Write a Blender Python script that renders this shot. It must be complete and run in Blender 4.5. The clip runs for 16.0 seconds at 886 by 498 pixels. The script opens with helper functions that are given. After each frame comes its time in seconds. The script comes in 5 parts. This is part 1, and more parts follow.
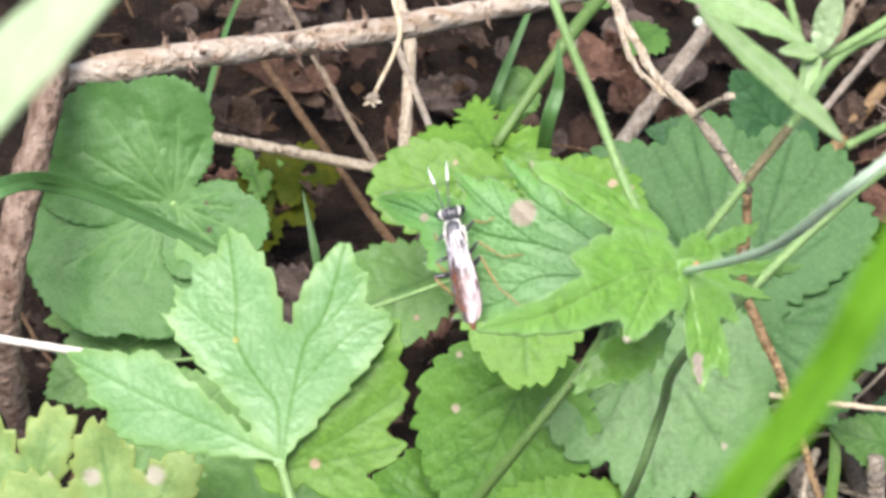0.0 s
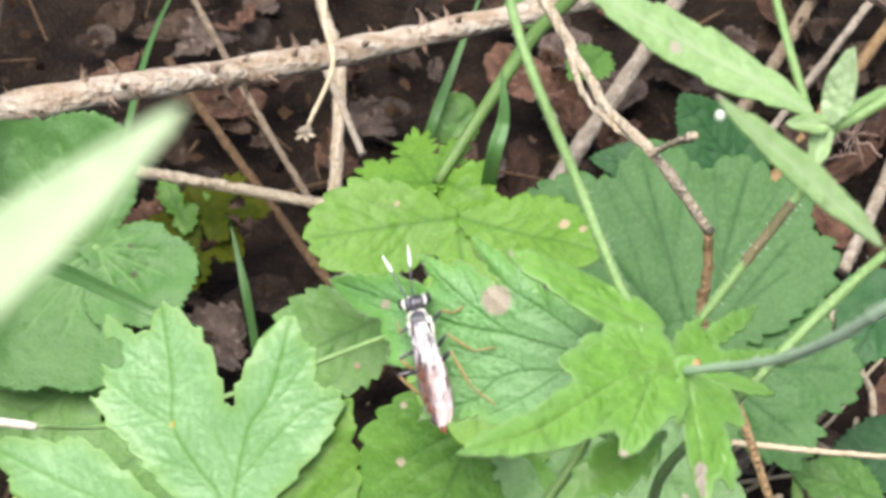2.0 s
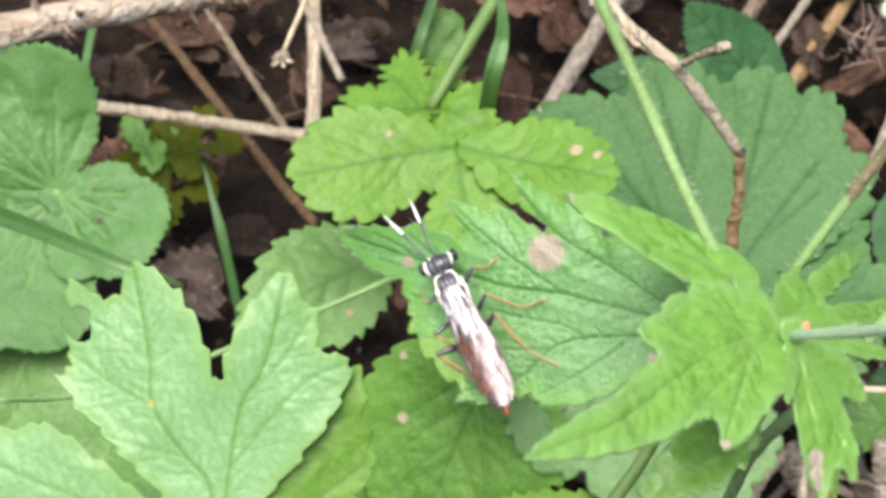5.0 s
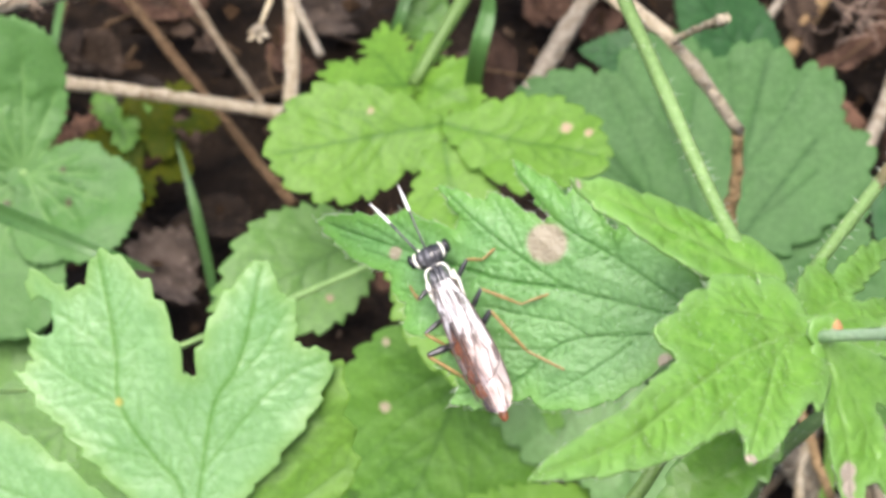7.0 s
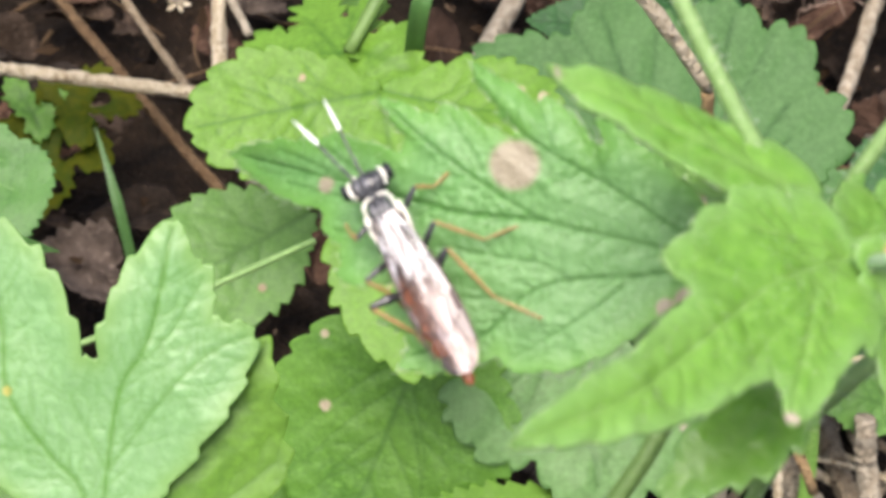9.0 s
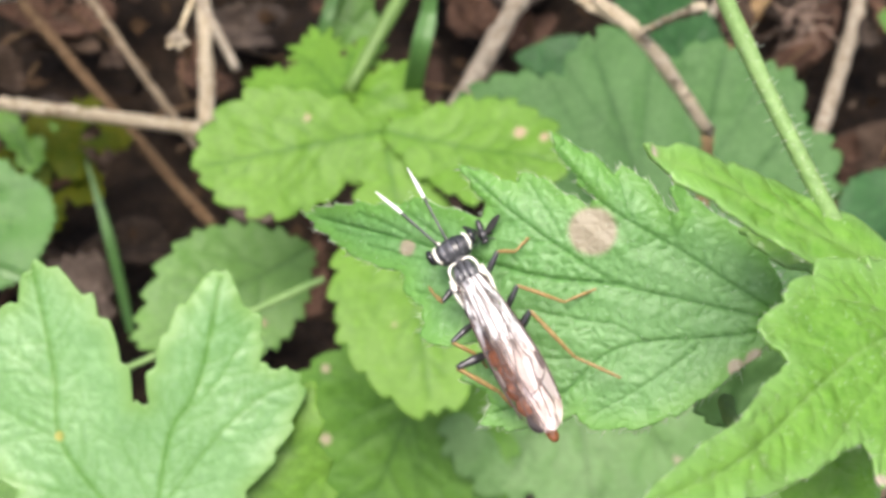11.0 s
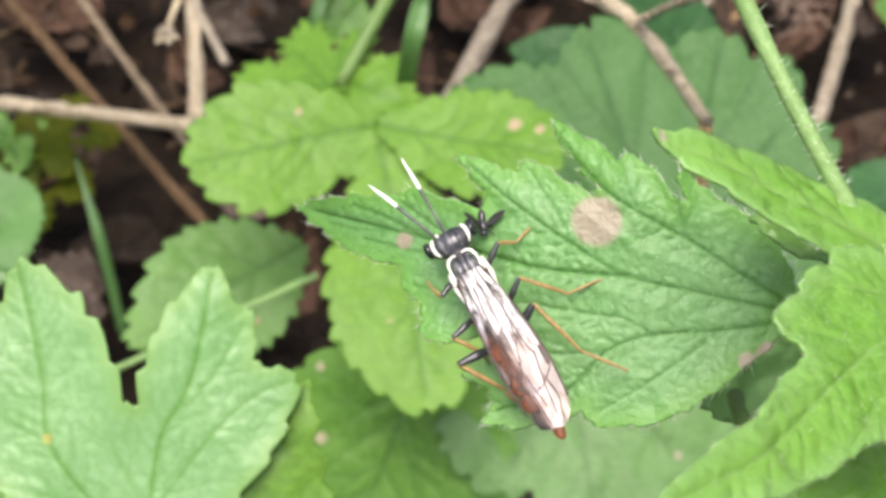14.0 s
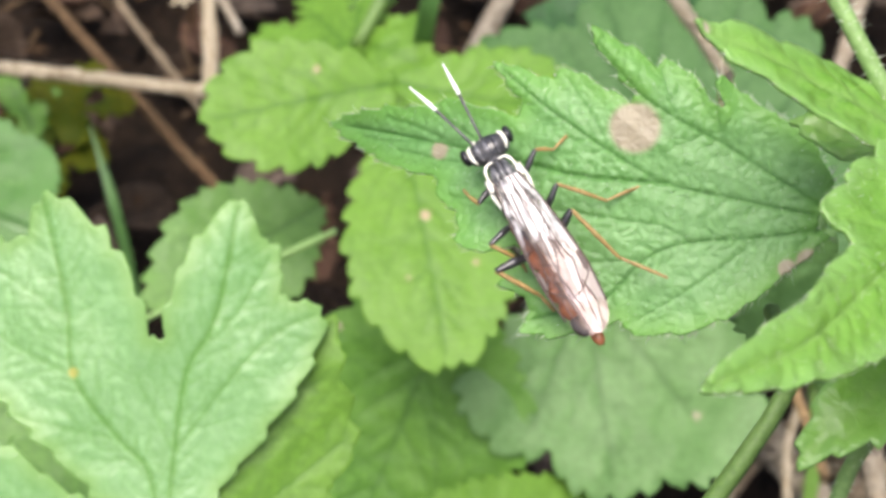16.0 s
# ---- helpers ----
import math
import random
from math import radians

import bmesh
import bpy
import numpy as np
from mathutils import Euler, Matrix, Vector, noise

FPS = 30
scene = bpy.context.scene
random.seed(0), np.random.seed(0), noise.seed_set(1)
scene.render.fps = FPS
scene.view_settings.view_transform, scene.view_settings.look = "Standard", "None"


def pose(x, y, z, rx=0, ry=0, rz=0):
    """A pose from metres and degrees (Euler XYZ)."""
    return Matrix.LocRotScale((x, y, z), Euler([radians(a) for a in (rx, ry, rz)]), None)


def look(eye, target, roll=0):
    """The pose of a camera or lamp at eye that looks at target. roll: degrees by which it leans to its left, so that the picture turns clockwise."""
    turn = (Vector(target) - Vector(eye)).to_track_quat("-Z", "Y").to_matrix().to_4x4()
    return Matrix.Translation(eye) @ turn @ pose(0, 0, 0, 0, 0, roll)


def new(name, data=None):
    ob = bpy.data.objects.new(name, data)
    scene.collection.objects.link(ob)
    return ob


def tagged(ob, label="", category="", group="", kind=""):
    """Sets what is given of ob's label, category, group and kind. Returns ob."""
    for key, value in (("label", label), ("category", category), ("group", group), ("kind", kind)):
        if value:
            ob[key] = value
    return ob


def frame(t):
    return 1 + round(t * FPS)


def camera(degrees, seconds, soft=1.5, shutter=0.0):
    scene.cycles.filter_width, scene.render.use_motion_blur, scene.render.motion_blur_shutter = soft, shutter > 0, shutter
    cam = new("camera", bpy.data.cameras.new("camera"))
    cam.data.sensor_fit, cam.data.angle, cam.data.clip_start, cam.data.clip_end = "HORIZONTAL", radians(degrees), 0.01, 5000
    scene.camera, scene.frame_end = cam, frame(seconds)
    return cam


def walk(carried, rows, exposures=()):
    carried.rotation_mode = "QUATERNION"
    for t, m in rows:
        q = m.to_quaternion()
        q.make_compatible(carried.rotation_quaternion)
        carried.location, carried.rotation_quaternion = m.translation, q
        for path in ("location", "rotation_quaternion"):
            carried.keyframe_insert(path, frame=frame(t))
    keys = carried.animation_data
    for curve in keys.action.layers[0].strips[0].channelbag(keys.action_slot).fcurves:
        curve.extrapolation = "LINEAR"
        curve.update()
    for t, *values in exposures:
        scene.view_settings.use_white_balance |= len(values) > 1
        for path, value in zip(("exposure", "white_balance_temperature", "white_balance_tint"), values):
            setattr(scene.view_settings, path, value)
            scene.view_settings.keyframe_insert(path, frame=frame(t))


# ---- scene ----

# ---- camera ----
from mathutils import geometry

MM = 0.001
cam = camera(25.25, 16.0, soft=3.3, shutter=0.5)
walk(cam, [
    (0, pose(0.01258, -0.05012, 0.32889, 43.149, 0.868, 5.016)),
    (0.5, pose(0.0125, -0.05031, 0.33052, 42.679, 0.741, 4.713)),
    (1, pose(0.01081, -0.04582, 0.32866, 42.858, 0.618, 4.018)),
    (1.5, pose(0.00659, -0.03971, 0.32668, 43.103, 0.256, 3.278)),
    (2, pose(0.00673, -0.03091, 0.32048, 42.94, -0.218, 2.638)),
    (2.5, pose(0.00583, -0.02524, 0.31502, 42.692, -0.391, 1.891)),
    (3, pose(0.00282, -0.02132, 0.30974, 42.515, -0.524, 1.766)),
    (3.5, pose(0.00234, -0.01581, 0.30532, 41.895, -0.117, 1.167)),
    (4, pose(0.00071, -0.0126, 0.30146, 41.392, 0.319, 0.778)),
    (6.5, pose(0.00139, -0.00273, 0.29483, 40.093, 0.291, 0.307)),
    (7, pose(0, 0, 0.29, 39.99, -0.001, -0.001)),
    (7.5, pose(-0.00068, 0.00301, 0.28419, 39.943, 0.13, -0.709)),
    (8, pose(-0.00171, 0.00617, 0.28129, 39.85, -0.221, -1.399)),
    (8.5, pose(-0.00354, 0.00891, 0.27639, 39.704, -0.955, -2.225)),
    (9, pose(-9e-05, 0.01262, 0.26776, 40.448, -0.486, -2.025)),
    (9.5, pose(-0.00192, 0.01325, 0.27085, 40.572, -1.01, -1.885)),
    (10, pose(-0.00723, 0.01151, 0.27322, 40.83, -1.109, -3.208)),
    (10.2, pose(-0.007, 0.0115, 0.27381, 41.006, -1.69, -2.668)),
    (12.5, pose(-0.00882, 0.01319, 0.27004, 41.04, -1.622, -3.602)),
    (13, pose(-0.00743, 0.01459, 0.27047, 40.975, -1.542, -3.511)),
    (13.5, pose(-0.0071, 0.01471, 0.26984, 40.918, -1.68, -3.475)),
    (14, pose(-0.0076, 0.01399, 0.26965, 40.943, -1.562, -3.551)),
    (14.5, pose(-0.00765, 0.01491, 0.26989, 40.937, -1.45, -3.663)),
    (15, pose(-0.00824, 0.01309, 0.26899, 40.955, -1.388, -3.788)),
    (15.5, pose(-0.00842, 0.01175, 0.26737, 40.787, -1.249, -3.753)),
    (16, pose(-0.00925, 0.01131, 0.26605, 40.746, -1.415, -3.454)),
], exposures=[(0, 0.8, 6180, 17), (2, 0.76, 6300, 14), (7, 0.75, 6400, 14), (10, 0.7, 6600, 13), (15, 0.68, 6600, 13), (16, 0.68, 6550, 13)])
sawfly = new("sawfly")  # its parts follow below
focus_point = new("focus_point")  # where the lens is focused; moved in motions()
focus_point.empty_display_size = 0.001
cam.data.dof.use_dof = True
cam.data.dof.focus_object = focus_point
cam.data.dof.aperture_fstop = 125

# ---- light: a bright overcast sky over a hedge bank ----
world = bpy.data.worlds.new("overcast_sky")
scene.world = world
world.use_nodes = True
wn, wl = world.node_tree.nodes, world.node_tree.links
sky = wn.new("ShaderNodeTexSky")
sky.sky_type, sky.sun_disc = "NISHITA", False
sky.sun_elevation, sky.sun_rotation = radians(74), radians(202)
sky.air_density, sky.dust_density, sky.ozone_density = 1.0, 6.0, 1.0
wl.new(sky.outputs[0], wn["Background"].inputs[0])
wn["Background"].inputs[1].default_value = 0.13
sun = new("sun", bpy.data.lights.new("sun", "SUN"))
sun.data.energy, sun.data.angle, sun.data.color = 2.5, radians(40), (1.0, 0.97, 0.92)
sun.matrix_world = look((-0.2, -0.25, 2.0), (0, 0.25, 0))

# The bank is described in millimetres in a tilted frame: u to the side, v up the slope of sight, w towards the viewer.
PLAN = pose(0, 0, 0.29, 40)
TILT = np.array(PLAN.to_3x3())


def P(u, v, w):
    return PLAN @ Vector((u * MM, v * MM, w * MM))


def to_world(a):
    return np.asarray(a, float) * MM @ TILT.T + np.array((0, 0, 0.29))


# ---- materials ----
def material(name):
    m = bpy.data.materials.new(name)
    m.use_nodes = True
    return m, m.node_tree.nodes, m.node_tree.links, m.node_tree.nodes["Principled BSDF"]


def coords(n, l, scale, detail=4, rough=0.55):
    tc = n.new("ShaderNodeTexCoord")
    t = n.new("ShaderNodeTexNoise")
    t.inputs["Scale"].default_value, t.inputs["Detail"].default_value, t.inputs["Roughness"].default_value = scale, detail, rough
    l.new(tc.outputs["Object"], t.inputs["Vector"])
    return t


def blend(n, l, fac, a, b, mode="MIX"):
    m = n.new("ShaderNodeMix")
    m.data_type, m.blend_type = "RGBA", mode
    for sock, val in ((m.inputs[0], fac), (m.inputs[6], a), (m.inputs[7], b)):
        if isinstance(val, bpy.types.NodeSocket):
            l.new(val, sock)
        elif isinstance(val, (int, float)):
            sock.default_value = val
        else:
            sock.default_value = (*val, 1)
    return m.outputs[2]


def ramp(n, l, src, lo, hi):
    r = n.new("ShaderNodeMapRange")
    r.inputs[1].default_value, r.inputs[2].default_value = lo, hi
    l.new(src, r.inputs[0])
    return r.outputs[0]


def leaf_material(name, dark, light, vein, spot=(0.45, 0.33, 0.2), edge=None, glow=0.3, rough=0.5, grain=1500, relief=0.35, spec=0.5, cells=0.12):
    """A living leaf: mottled blade, veins of another green, quilted cells between them, a waxy sheen, light passing through."""
    m, n, l, b = material(name)
    big, fine = coords(n, l, 120, 4), coords(n, l, grain, 3)
    col = blend(n, l, ramp(n, l, big.outputs["Fac"], 0.32, 0.68), dark, light)
    col = blend(n, l, ramp(n, l, fine.outputs["Fac"], 0.38, 0.8), col, tuple(min(1, c * 1.22) for c in light))
    tc = n.new("ShaderNodeTexCoord")
    warp = n.new("ShaderNodeVectorMath")
    warp.operation = "MULTIPLY_ADD"
    warp.inputs[1].default_value = (0.0012, 0.0012, 0.0012)
    soft = coords(n, l, 260, 2)
    l.new(soft.outputs["Color"], warp.inputs[0])
    l.new(tc.outputs["Object"], warp.inputs[2])
    vor = n.new("ShaderNodeTexVoronoi")
    vor.feature = "DISTANCE_TO_EDGE"
    vor.inputs["Scale"].default_value = grain * 0.7
    l.new(warp.outputs[0], vor.inputs["Vector"])
    net = ramp(n, l, vor.outputs["Distance"], 0.0, 0.42)
    inv = n.new("ShaderNodeMath")
    inv.operation = "MULTIPLY_ADD"
    inv.inputs[1].default_value, inv.inputs[2].default_value = -cells * 1.6, cells * 1.6
    l.new(net, inv.inputs[0])
    col = blend(n, l, inv.outputs[0], col, vein)
    if edge:
        e = n.new("ShaderNodeAttribute")
        e.attribute_name = "rim"
        col = blend(n, l, e.outputs["Fac"], col, edge)
    v = n.new("ShaderNodeAttribute")
    v.attribute_name = "vein"
    col = blend(n, l, v.outputs["Fac"], col, vein)
    s = n.new("ShaderNodeAttribute")
    s.attribute_name = "spot"
    col = blend(n, l, s.outputs["Fac"], col, blend(n, l, ramp(n, l, fine.outputs["Fac"], 0.3, 0.7), tuple(c * 0.9 for c in spot), spot))
    l.new(col, b.inputs["Base Color"])
    gloss = n.new("ShaderNodeMapRange")
    gloss.inputs[3].default_value, gloss.inputs[4].default_value = rough - 0.08, rough + 0.12
    l.new(big.outputs["Fac"], gloss.inputs[0])
    l.new(gloss.outputs[0], b.inputs["Roughness"])
    b.inputs["Specular IOR Level"].default_value = spec
    bump = n.new("ShaderNodeBump")
    bump.inputs["Strength"].default_value, bump.inputs["Distance"].default_value = relief, 0.00009
    hsum = n.new("ShaderNodeMath")
    hsum.operation = "MULTIPLY_ADD"
    hsum.inputs[1].default_value = 0.5
    l.new(fine.outputs["Fac"], hsum.inputs[0])
    l.new(net, hsum.inputs[2])
    l.new(hsum.outputs[0], bump.inputs["Height"])
    l.new(bump.outputs[0], b.inputs["Normal"])
    tr = n.new("ShaderNodeBsdfTranslucent")
    l.new(blend(n, l, 0.4, col, (0.3, 0.42, 0.1)), tr.inputs["Color"])
    l.new(bump.outputs[0], tr.inputs["Normal"])
    mix = n.new("ShaderNodeMixShader")
    mix.inputs[0].default_value = glow
    l.new(b.outputs[0], mix.inputs[1])
    l.new(tr.outputs[0], mix.inputs[2])
    l.new(mix.outputs[0], n["Material Output"].inputs[0])
    return m


def rough_material(name, a, b_, c=None, scale=300, fine=2500, rough=0.85, bumps=0.6, dist=0.0006, stretch=None, vary=0.0):
    """Bark, soil, straw and dead leaves: two scales of colour and relief, and a little change from piece to piece."""
    m, n, l, b = material(name)
    big, small = coords(n, l, scale, 4), coords(n, l, fine, 3)
    if stretch:
        tc, mp = n.new("ShaderNodeTexCoord"), n.new("ShaderNodeMapping")
        mp.inputs["Scale"].default_value = stretch
        l.new(tc.outputs["Object"], mp.inputs["Vector"])
        l.new(mp.outputs[0], big.inputs["Vector"])
    col = blend(n, l, ramp(n, l, big.outputs["Fac"], 0.32, 0.68), a, b_)
    if c:
        col = blend(n, l, ramp(n, l, small.outputs["Fac"], 0.56, 0.74), col, c)
    if vary:
        oi = n.new("ShaderNodeObjectInfo")
        hs = n.new("ShaderNodeHueSaturation")
        r = n.new("ShaderNodeMapRange")
        r.inputs[3].default_value, r.inputs[4].default_value = 1 - vary, 1 + vary
        l.new(oi.outputs["Random"], r.inputs[0])
        l.new(r.outputs[0], hs.inputs["Value"])
        l.new(col, hs.inputs["Color"])
        col = hs.outputs[0]
    l.new(col, b.inputs["Base Color"])
    b.inputs["Roughness"].default_value = rough
    b.inputs["Specular IOR Level"].default_value = 0.2
    bump = n.new("ShaderNodeBump")
    bump.inputs["Strength"].default_value, bump.inputs["Distance"].default_value = bumps, dist
    mixh = n.new("ShaderNodeMath")
    mixh.operation = "ADD"
    l.new(big.outputs["Fac"], mixh.inputs[0])
    l.new(small.outputs["Fac"], mixh.inputs[1])
    l.new(mixh.outputs[0], bump.inputs["Height"])
    l.new(bump.outputs[0], b.inputs["Normal"])
    return m


M_HAIRY = leaf_material("hairy_leaf", (0.115, 0.295, 0.07), (0.205, 0.405, 0.155), (0.05, 0.18, 0.024), spot=(0.38, 0.33, 0.23), edge=(0.15, 0.36, 0.07), glow=0.25, grain=2400, relief=0.45, rough=0.42, spec=0.45)
M_STAR = leaf_material("young_leaf", (0.115, 0.31, 0.022), (0.195, 0.42, 0.055), (0.24, 0.45, 0.1), spot=(0.62, 0.52, 0.42), edge=(0.25, 0.48, 0.12), glow=0.35, grain=1500, relief=0.6, rough=0.27, spec=0.65, cells=0.22)
M_PALE = leaf_material("pale_lobed_leaf", (0.19, 0.39, 0.14), (0.24, 0.44, 0.19), (0.1, 0.27, 0.035), edge=(0.21, 0.4, 0.11), spot=(0.45, 0.42, 0.08), glow=0.3, grain=1300, relief=0.3, rough=0.33, spec=0.5, cells=0.16)
M_BLOTCH = leaf_material("blotched_leaf", (0.2, 0.36, 0.1), (0.3, 0.42, 0.12), (0.16, 0.3, 0.08), spot=(0.6, 0.57, 0.42), edge=(0.3, 0.4, 0.1), glow=0.3, grain=1100)
M_MID = leaf_material("yellow_green_leaf", (0.12, 0.275, 0.026), (0.17, 0.345, 0.038), (0.075, 0.2, 0.018), spot=(0.55, 0.4, 0.26), glow=0.35, grain=1200)
M_DARK = leaf_material("dark_green_leaf", (0.08, 0.2, 0.035), (0.125, 0.27, 0.05), (0.07, 0.17, 0.03), spot=(0.4, 0.3, 0.18), glow=0.25, grain=1200)
M_RICH = leaf_material("rich_green_leaf", (0.075, 0.21, 0.016), (0.125, 0.29, 0.03), (0.05, 0.15, 0.012), spot=(0.5, 0.42, 0.28), glow=0.25, grain=1200, relief=0.5)
M_BLUE = leaf_material("blue_green_leaf", (0.05, 0.14, 0.032), (0.088, 0.2, 0.06), (0.024, 0.09, 0.016), spot=(0.55, 0.5, 0.35), glow=0.25, grain=1100, spec=0.25, rough=0.5)
M_FAINT = leaf_material("faint_green_leaf", (0.1, 0.225, 0.055), (0.15, 0.3, 0.09), (0.065, 0.16, 0.034), spot=(0.45, 0.4, 0.28), glow=0.3, grain=1100)
M_SOFT = leaf_material("downy_round_leaf", (0.045, 0.145, 0.026), (0.09, 0.225, 0.05), (0.15, 0.31, 0.085), spot=(0.1, 0.08, 0.045), glow=0.3, grain=1500, relief=0.7, cells=0.15)
M_YELLOW = leaf_material("yellowing_leaf", (0.024, 0.07, 0.002), (0.1, 0.098, 0.003), (0.045, 0.07, 0.003), spot=(0.05, 0.03, 0.02), glow=0.35, grain=900, spec=0.15, rough=0.6)
M_DEEP = leaf_material("deep_green_leaf", (0.02, 0.075, 0.022), (0.04, 0.12, 0.035), (0.015, 0.06, 0.015), glow=0.15, grain=900, spec=0.3)
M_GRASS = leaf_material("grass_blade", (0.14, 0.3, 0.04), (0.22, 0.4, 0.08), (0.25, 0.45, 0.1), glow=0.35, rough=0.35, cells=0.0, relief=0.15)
M_GRASSRICH = leaf_material("rich_green_grass_blade", (0.075, 0.22, 0.006), (0.115, 0.29, 0.012), (0.14, 0.33, 0.02), glow=0.3, rough=0.6, spec=0.12, cells=0.0, relief=0.15)
# Darker copy of the grass green, the bank's shade put into its colour.
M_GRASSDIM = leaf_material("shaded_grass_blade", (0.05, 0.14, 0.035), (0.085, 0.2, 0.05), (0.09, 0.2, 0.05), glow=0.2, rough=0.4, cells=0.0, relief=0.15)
# Paler copy of the grass green, with bright light put into its colour.
M_GRASSLIT = leaf_material("lit_grass_blade", (0.37, 0.53, 0.25), (0.48, 0.62, 0.36), (0.45, 0.6, 0.33), glow=0.35, rough=0.35, cells=0.0, relief=0.15)
# Dark olive stands for the pale near blade once it is in shadow.
M_GRASSUNLIT = leaf_material("shadowed_grass_blade", (0.05, 0.085, 0.004), (0.075, 0.115, 0.008), (0.08, 0.12, 0.01), glow=0.15, rough=0.6, cells=0.0, relief=0.15, spec=0.1)
M_SHOOT = leaf_material("light_green_shoot_leaf", (0.29, 0.475, 0.165), (0.37, 0.55, 0.235), (0.45, 0.61, 0.32), spot=(0.62, 0.55, 0.42), glow=0.4, rough=0.34, cells=0.05, relief=0.25, spec=0.55)
M_STEM = leaf_material("green_stem", (0.16, 0.29, 0.08), (0.23, 0.38, 0.13), (0.2, 0.3, 0.1), glow=0.12, grain=2500)
M_STEMGREY = leaf_material("downy_grey_stem", (0.28, 0.41, 0.26), (0.37, 0.5, 0.34), (0.25, 0.36, 0.2), glow=0.05, grain=2500)
M_STEMDARK = leaf_material("dull_green_stem", (0.075, 0.155, 0.028), (0.125, 0.225, 0.05), (0.08, 0.12, 0.045), glow=0.05, grain=2500)
M_STEMBROWN = rough_material("brownish_stem", (0.15, 0.16, 0.07), (0.24, 0.2, 0.11), scale=700)
M_STEMSCAR = rough_material("orange_brown_scar", (0.42, 0.2, 0.08), (0.55, 0.33, 0.16), scale=900)
M_HAIR = rough_material("white_hair", (0.6, 0.68, 0.5), (0.75, 0.8, 0.66), scale=900, rough=0.5, bumps=0.0)
M_BRAMBLE = rough_material("bramble_bark", (0.32, 0.235, 0.15), (0.57, 0.52, 0.42), (0.2, 0.115, 0.06), scale=300, fine=650, stretch=(0.4, 1.4, 1.4), bumps=1.0, dist=0.0016)
M_RED = rough_material("reddish_bark", (0.13, 0.078, 0.05), (0.34, 0.26, 0.19), (0.08, 0.045, 0.028), scale=420, fine=800, stretch=(1.3, 0.4, 1.3), bumps=1.0, dist=0.0016)
M_TWIG = rough_material("tan_twig_bark", (0.2, 0.15, 0.095), (0.36, 0.295, 0.205), (0.13, 0.09, 0.05), scale=500, fine=1000, bumps=1.0, dist=0.0012)
M_TWIGTAN = rough_material("split_tan_twig", (0.38, 0.31, 0.2), (0.58, 0.51, 0.38), (0.27, 0.2, 0.12), scale=600, fine=1000, stretch=(1.5, 0.4, 1.5), bumps=1.0, dist=0.0012)
M_TWIGRUSSET = rough_material("russet_twig_bark", (0.3, 0.19, 0.09), (0.47, 0.33, 0.17), (0.2, 0.12, 0.055), scale=500, fine=1000, bumps=1.0, dist=0.0012)
M_TWIGPALE = rough_material("pale_dead_twig", (0.29, 0.24, 0.17), (0.52, 0.46, 0.36), (0.18, 0.13, 0.08), scale=500, fine=1000, bumps=1.0, dist=0.0012)
M_TWIGBROWN = rough_material("brown_twig_bark", (0.1, 0.06, 0.03), (0.185, 0.122, 0.066), (0.055, 0.034, 0.018), scale=500, fine=1000, bumps=1.0, dist=0.0012)
M_STRAW = rough_material("straw", (0.36, 0.29, 0.18), (0.52, 0.45, 0.31), scale=500, bumps=0.3, vary=0.35)
M_ROOT = rough_material("dry_rootlet", (0.17, 0.115, 0.085), (0.3, 0.23, 0.18), (0.11, 0.065, 0.045), scale=500, bumps=0.3, vary=0.4)
M_STALKPALE = rough_material("bleached_stalk", (0.55, 0.51, 0.4), (0.74, 0.71, 0.6), scale=500, bumps=0.3)
# Soil and dead-leaf browns are lowered to carry the bank's deep shade.
M_SOIL = rough_material("shade_darkened_soil", (0.008, 0.005, 0.003), (0.03, 0.019, 0.011), (0.06, 0.04, 0.024), scale=140, fine=900, bumps=1.0, dist=0.003)
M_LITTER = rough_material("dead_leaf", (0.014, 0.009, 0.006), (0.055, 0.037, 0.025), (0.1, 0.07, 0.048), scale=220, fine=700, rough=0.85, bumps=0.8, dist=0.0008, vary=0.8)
M_LITTERGREY = rough_material("weathered_grey_dead_leaf", (0.035, 0.026, 0.02), (0.095, 0.073, 0.058), (0.16, 0.125, 0.1), scale=220, fine=700, rough=0.85, bumps=0.8, dist=0.0008, vary=0.6)
M_LITTERRED = rough_material("reddish_dead_leaf", (0.035, 0.018, 0.011), (0.1, 0.056, 0.036), (0.16, 0.1, 0.068), scale=220, fine=700, rough=0.85, bumps=0.8, dist=0.0008, vary=0.6)


def crumb_material():
    m, n, l, b = material("leaf_crumb")
    geo, r = n.new("ShaderNodeNewGeometry"), n.new("ShaderNodeValToRGB")
    for old in list(r.color_ramp.elements)[1:]:
        r.color_ramp.elements.remove(old)
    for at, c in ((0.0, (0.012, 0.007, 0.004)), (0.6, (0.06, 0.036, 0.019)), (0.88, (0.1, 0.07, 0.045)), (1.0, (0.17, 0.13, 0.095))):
        e = r.color_ramp.elements.new(at)
        e.color = (*c, 1)
    l.new(geo.outputs["Random Per Island"], r.inputs[0])
    t = coords(n, l, 1200, 3)
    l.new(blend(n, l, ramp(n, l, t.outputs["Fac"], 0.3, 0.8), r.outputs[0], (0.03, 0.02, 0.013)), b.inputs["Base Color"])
    b.inputs["Roughness"].default_value, b.inputs["Specular IOR Level"].default_value = 0.9, 0.05
    return m


M_CRUMB = crumb_material()


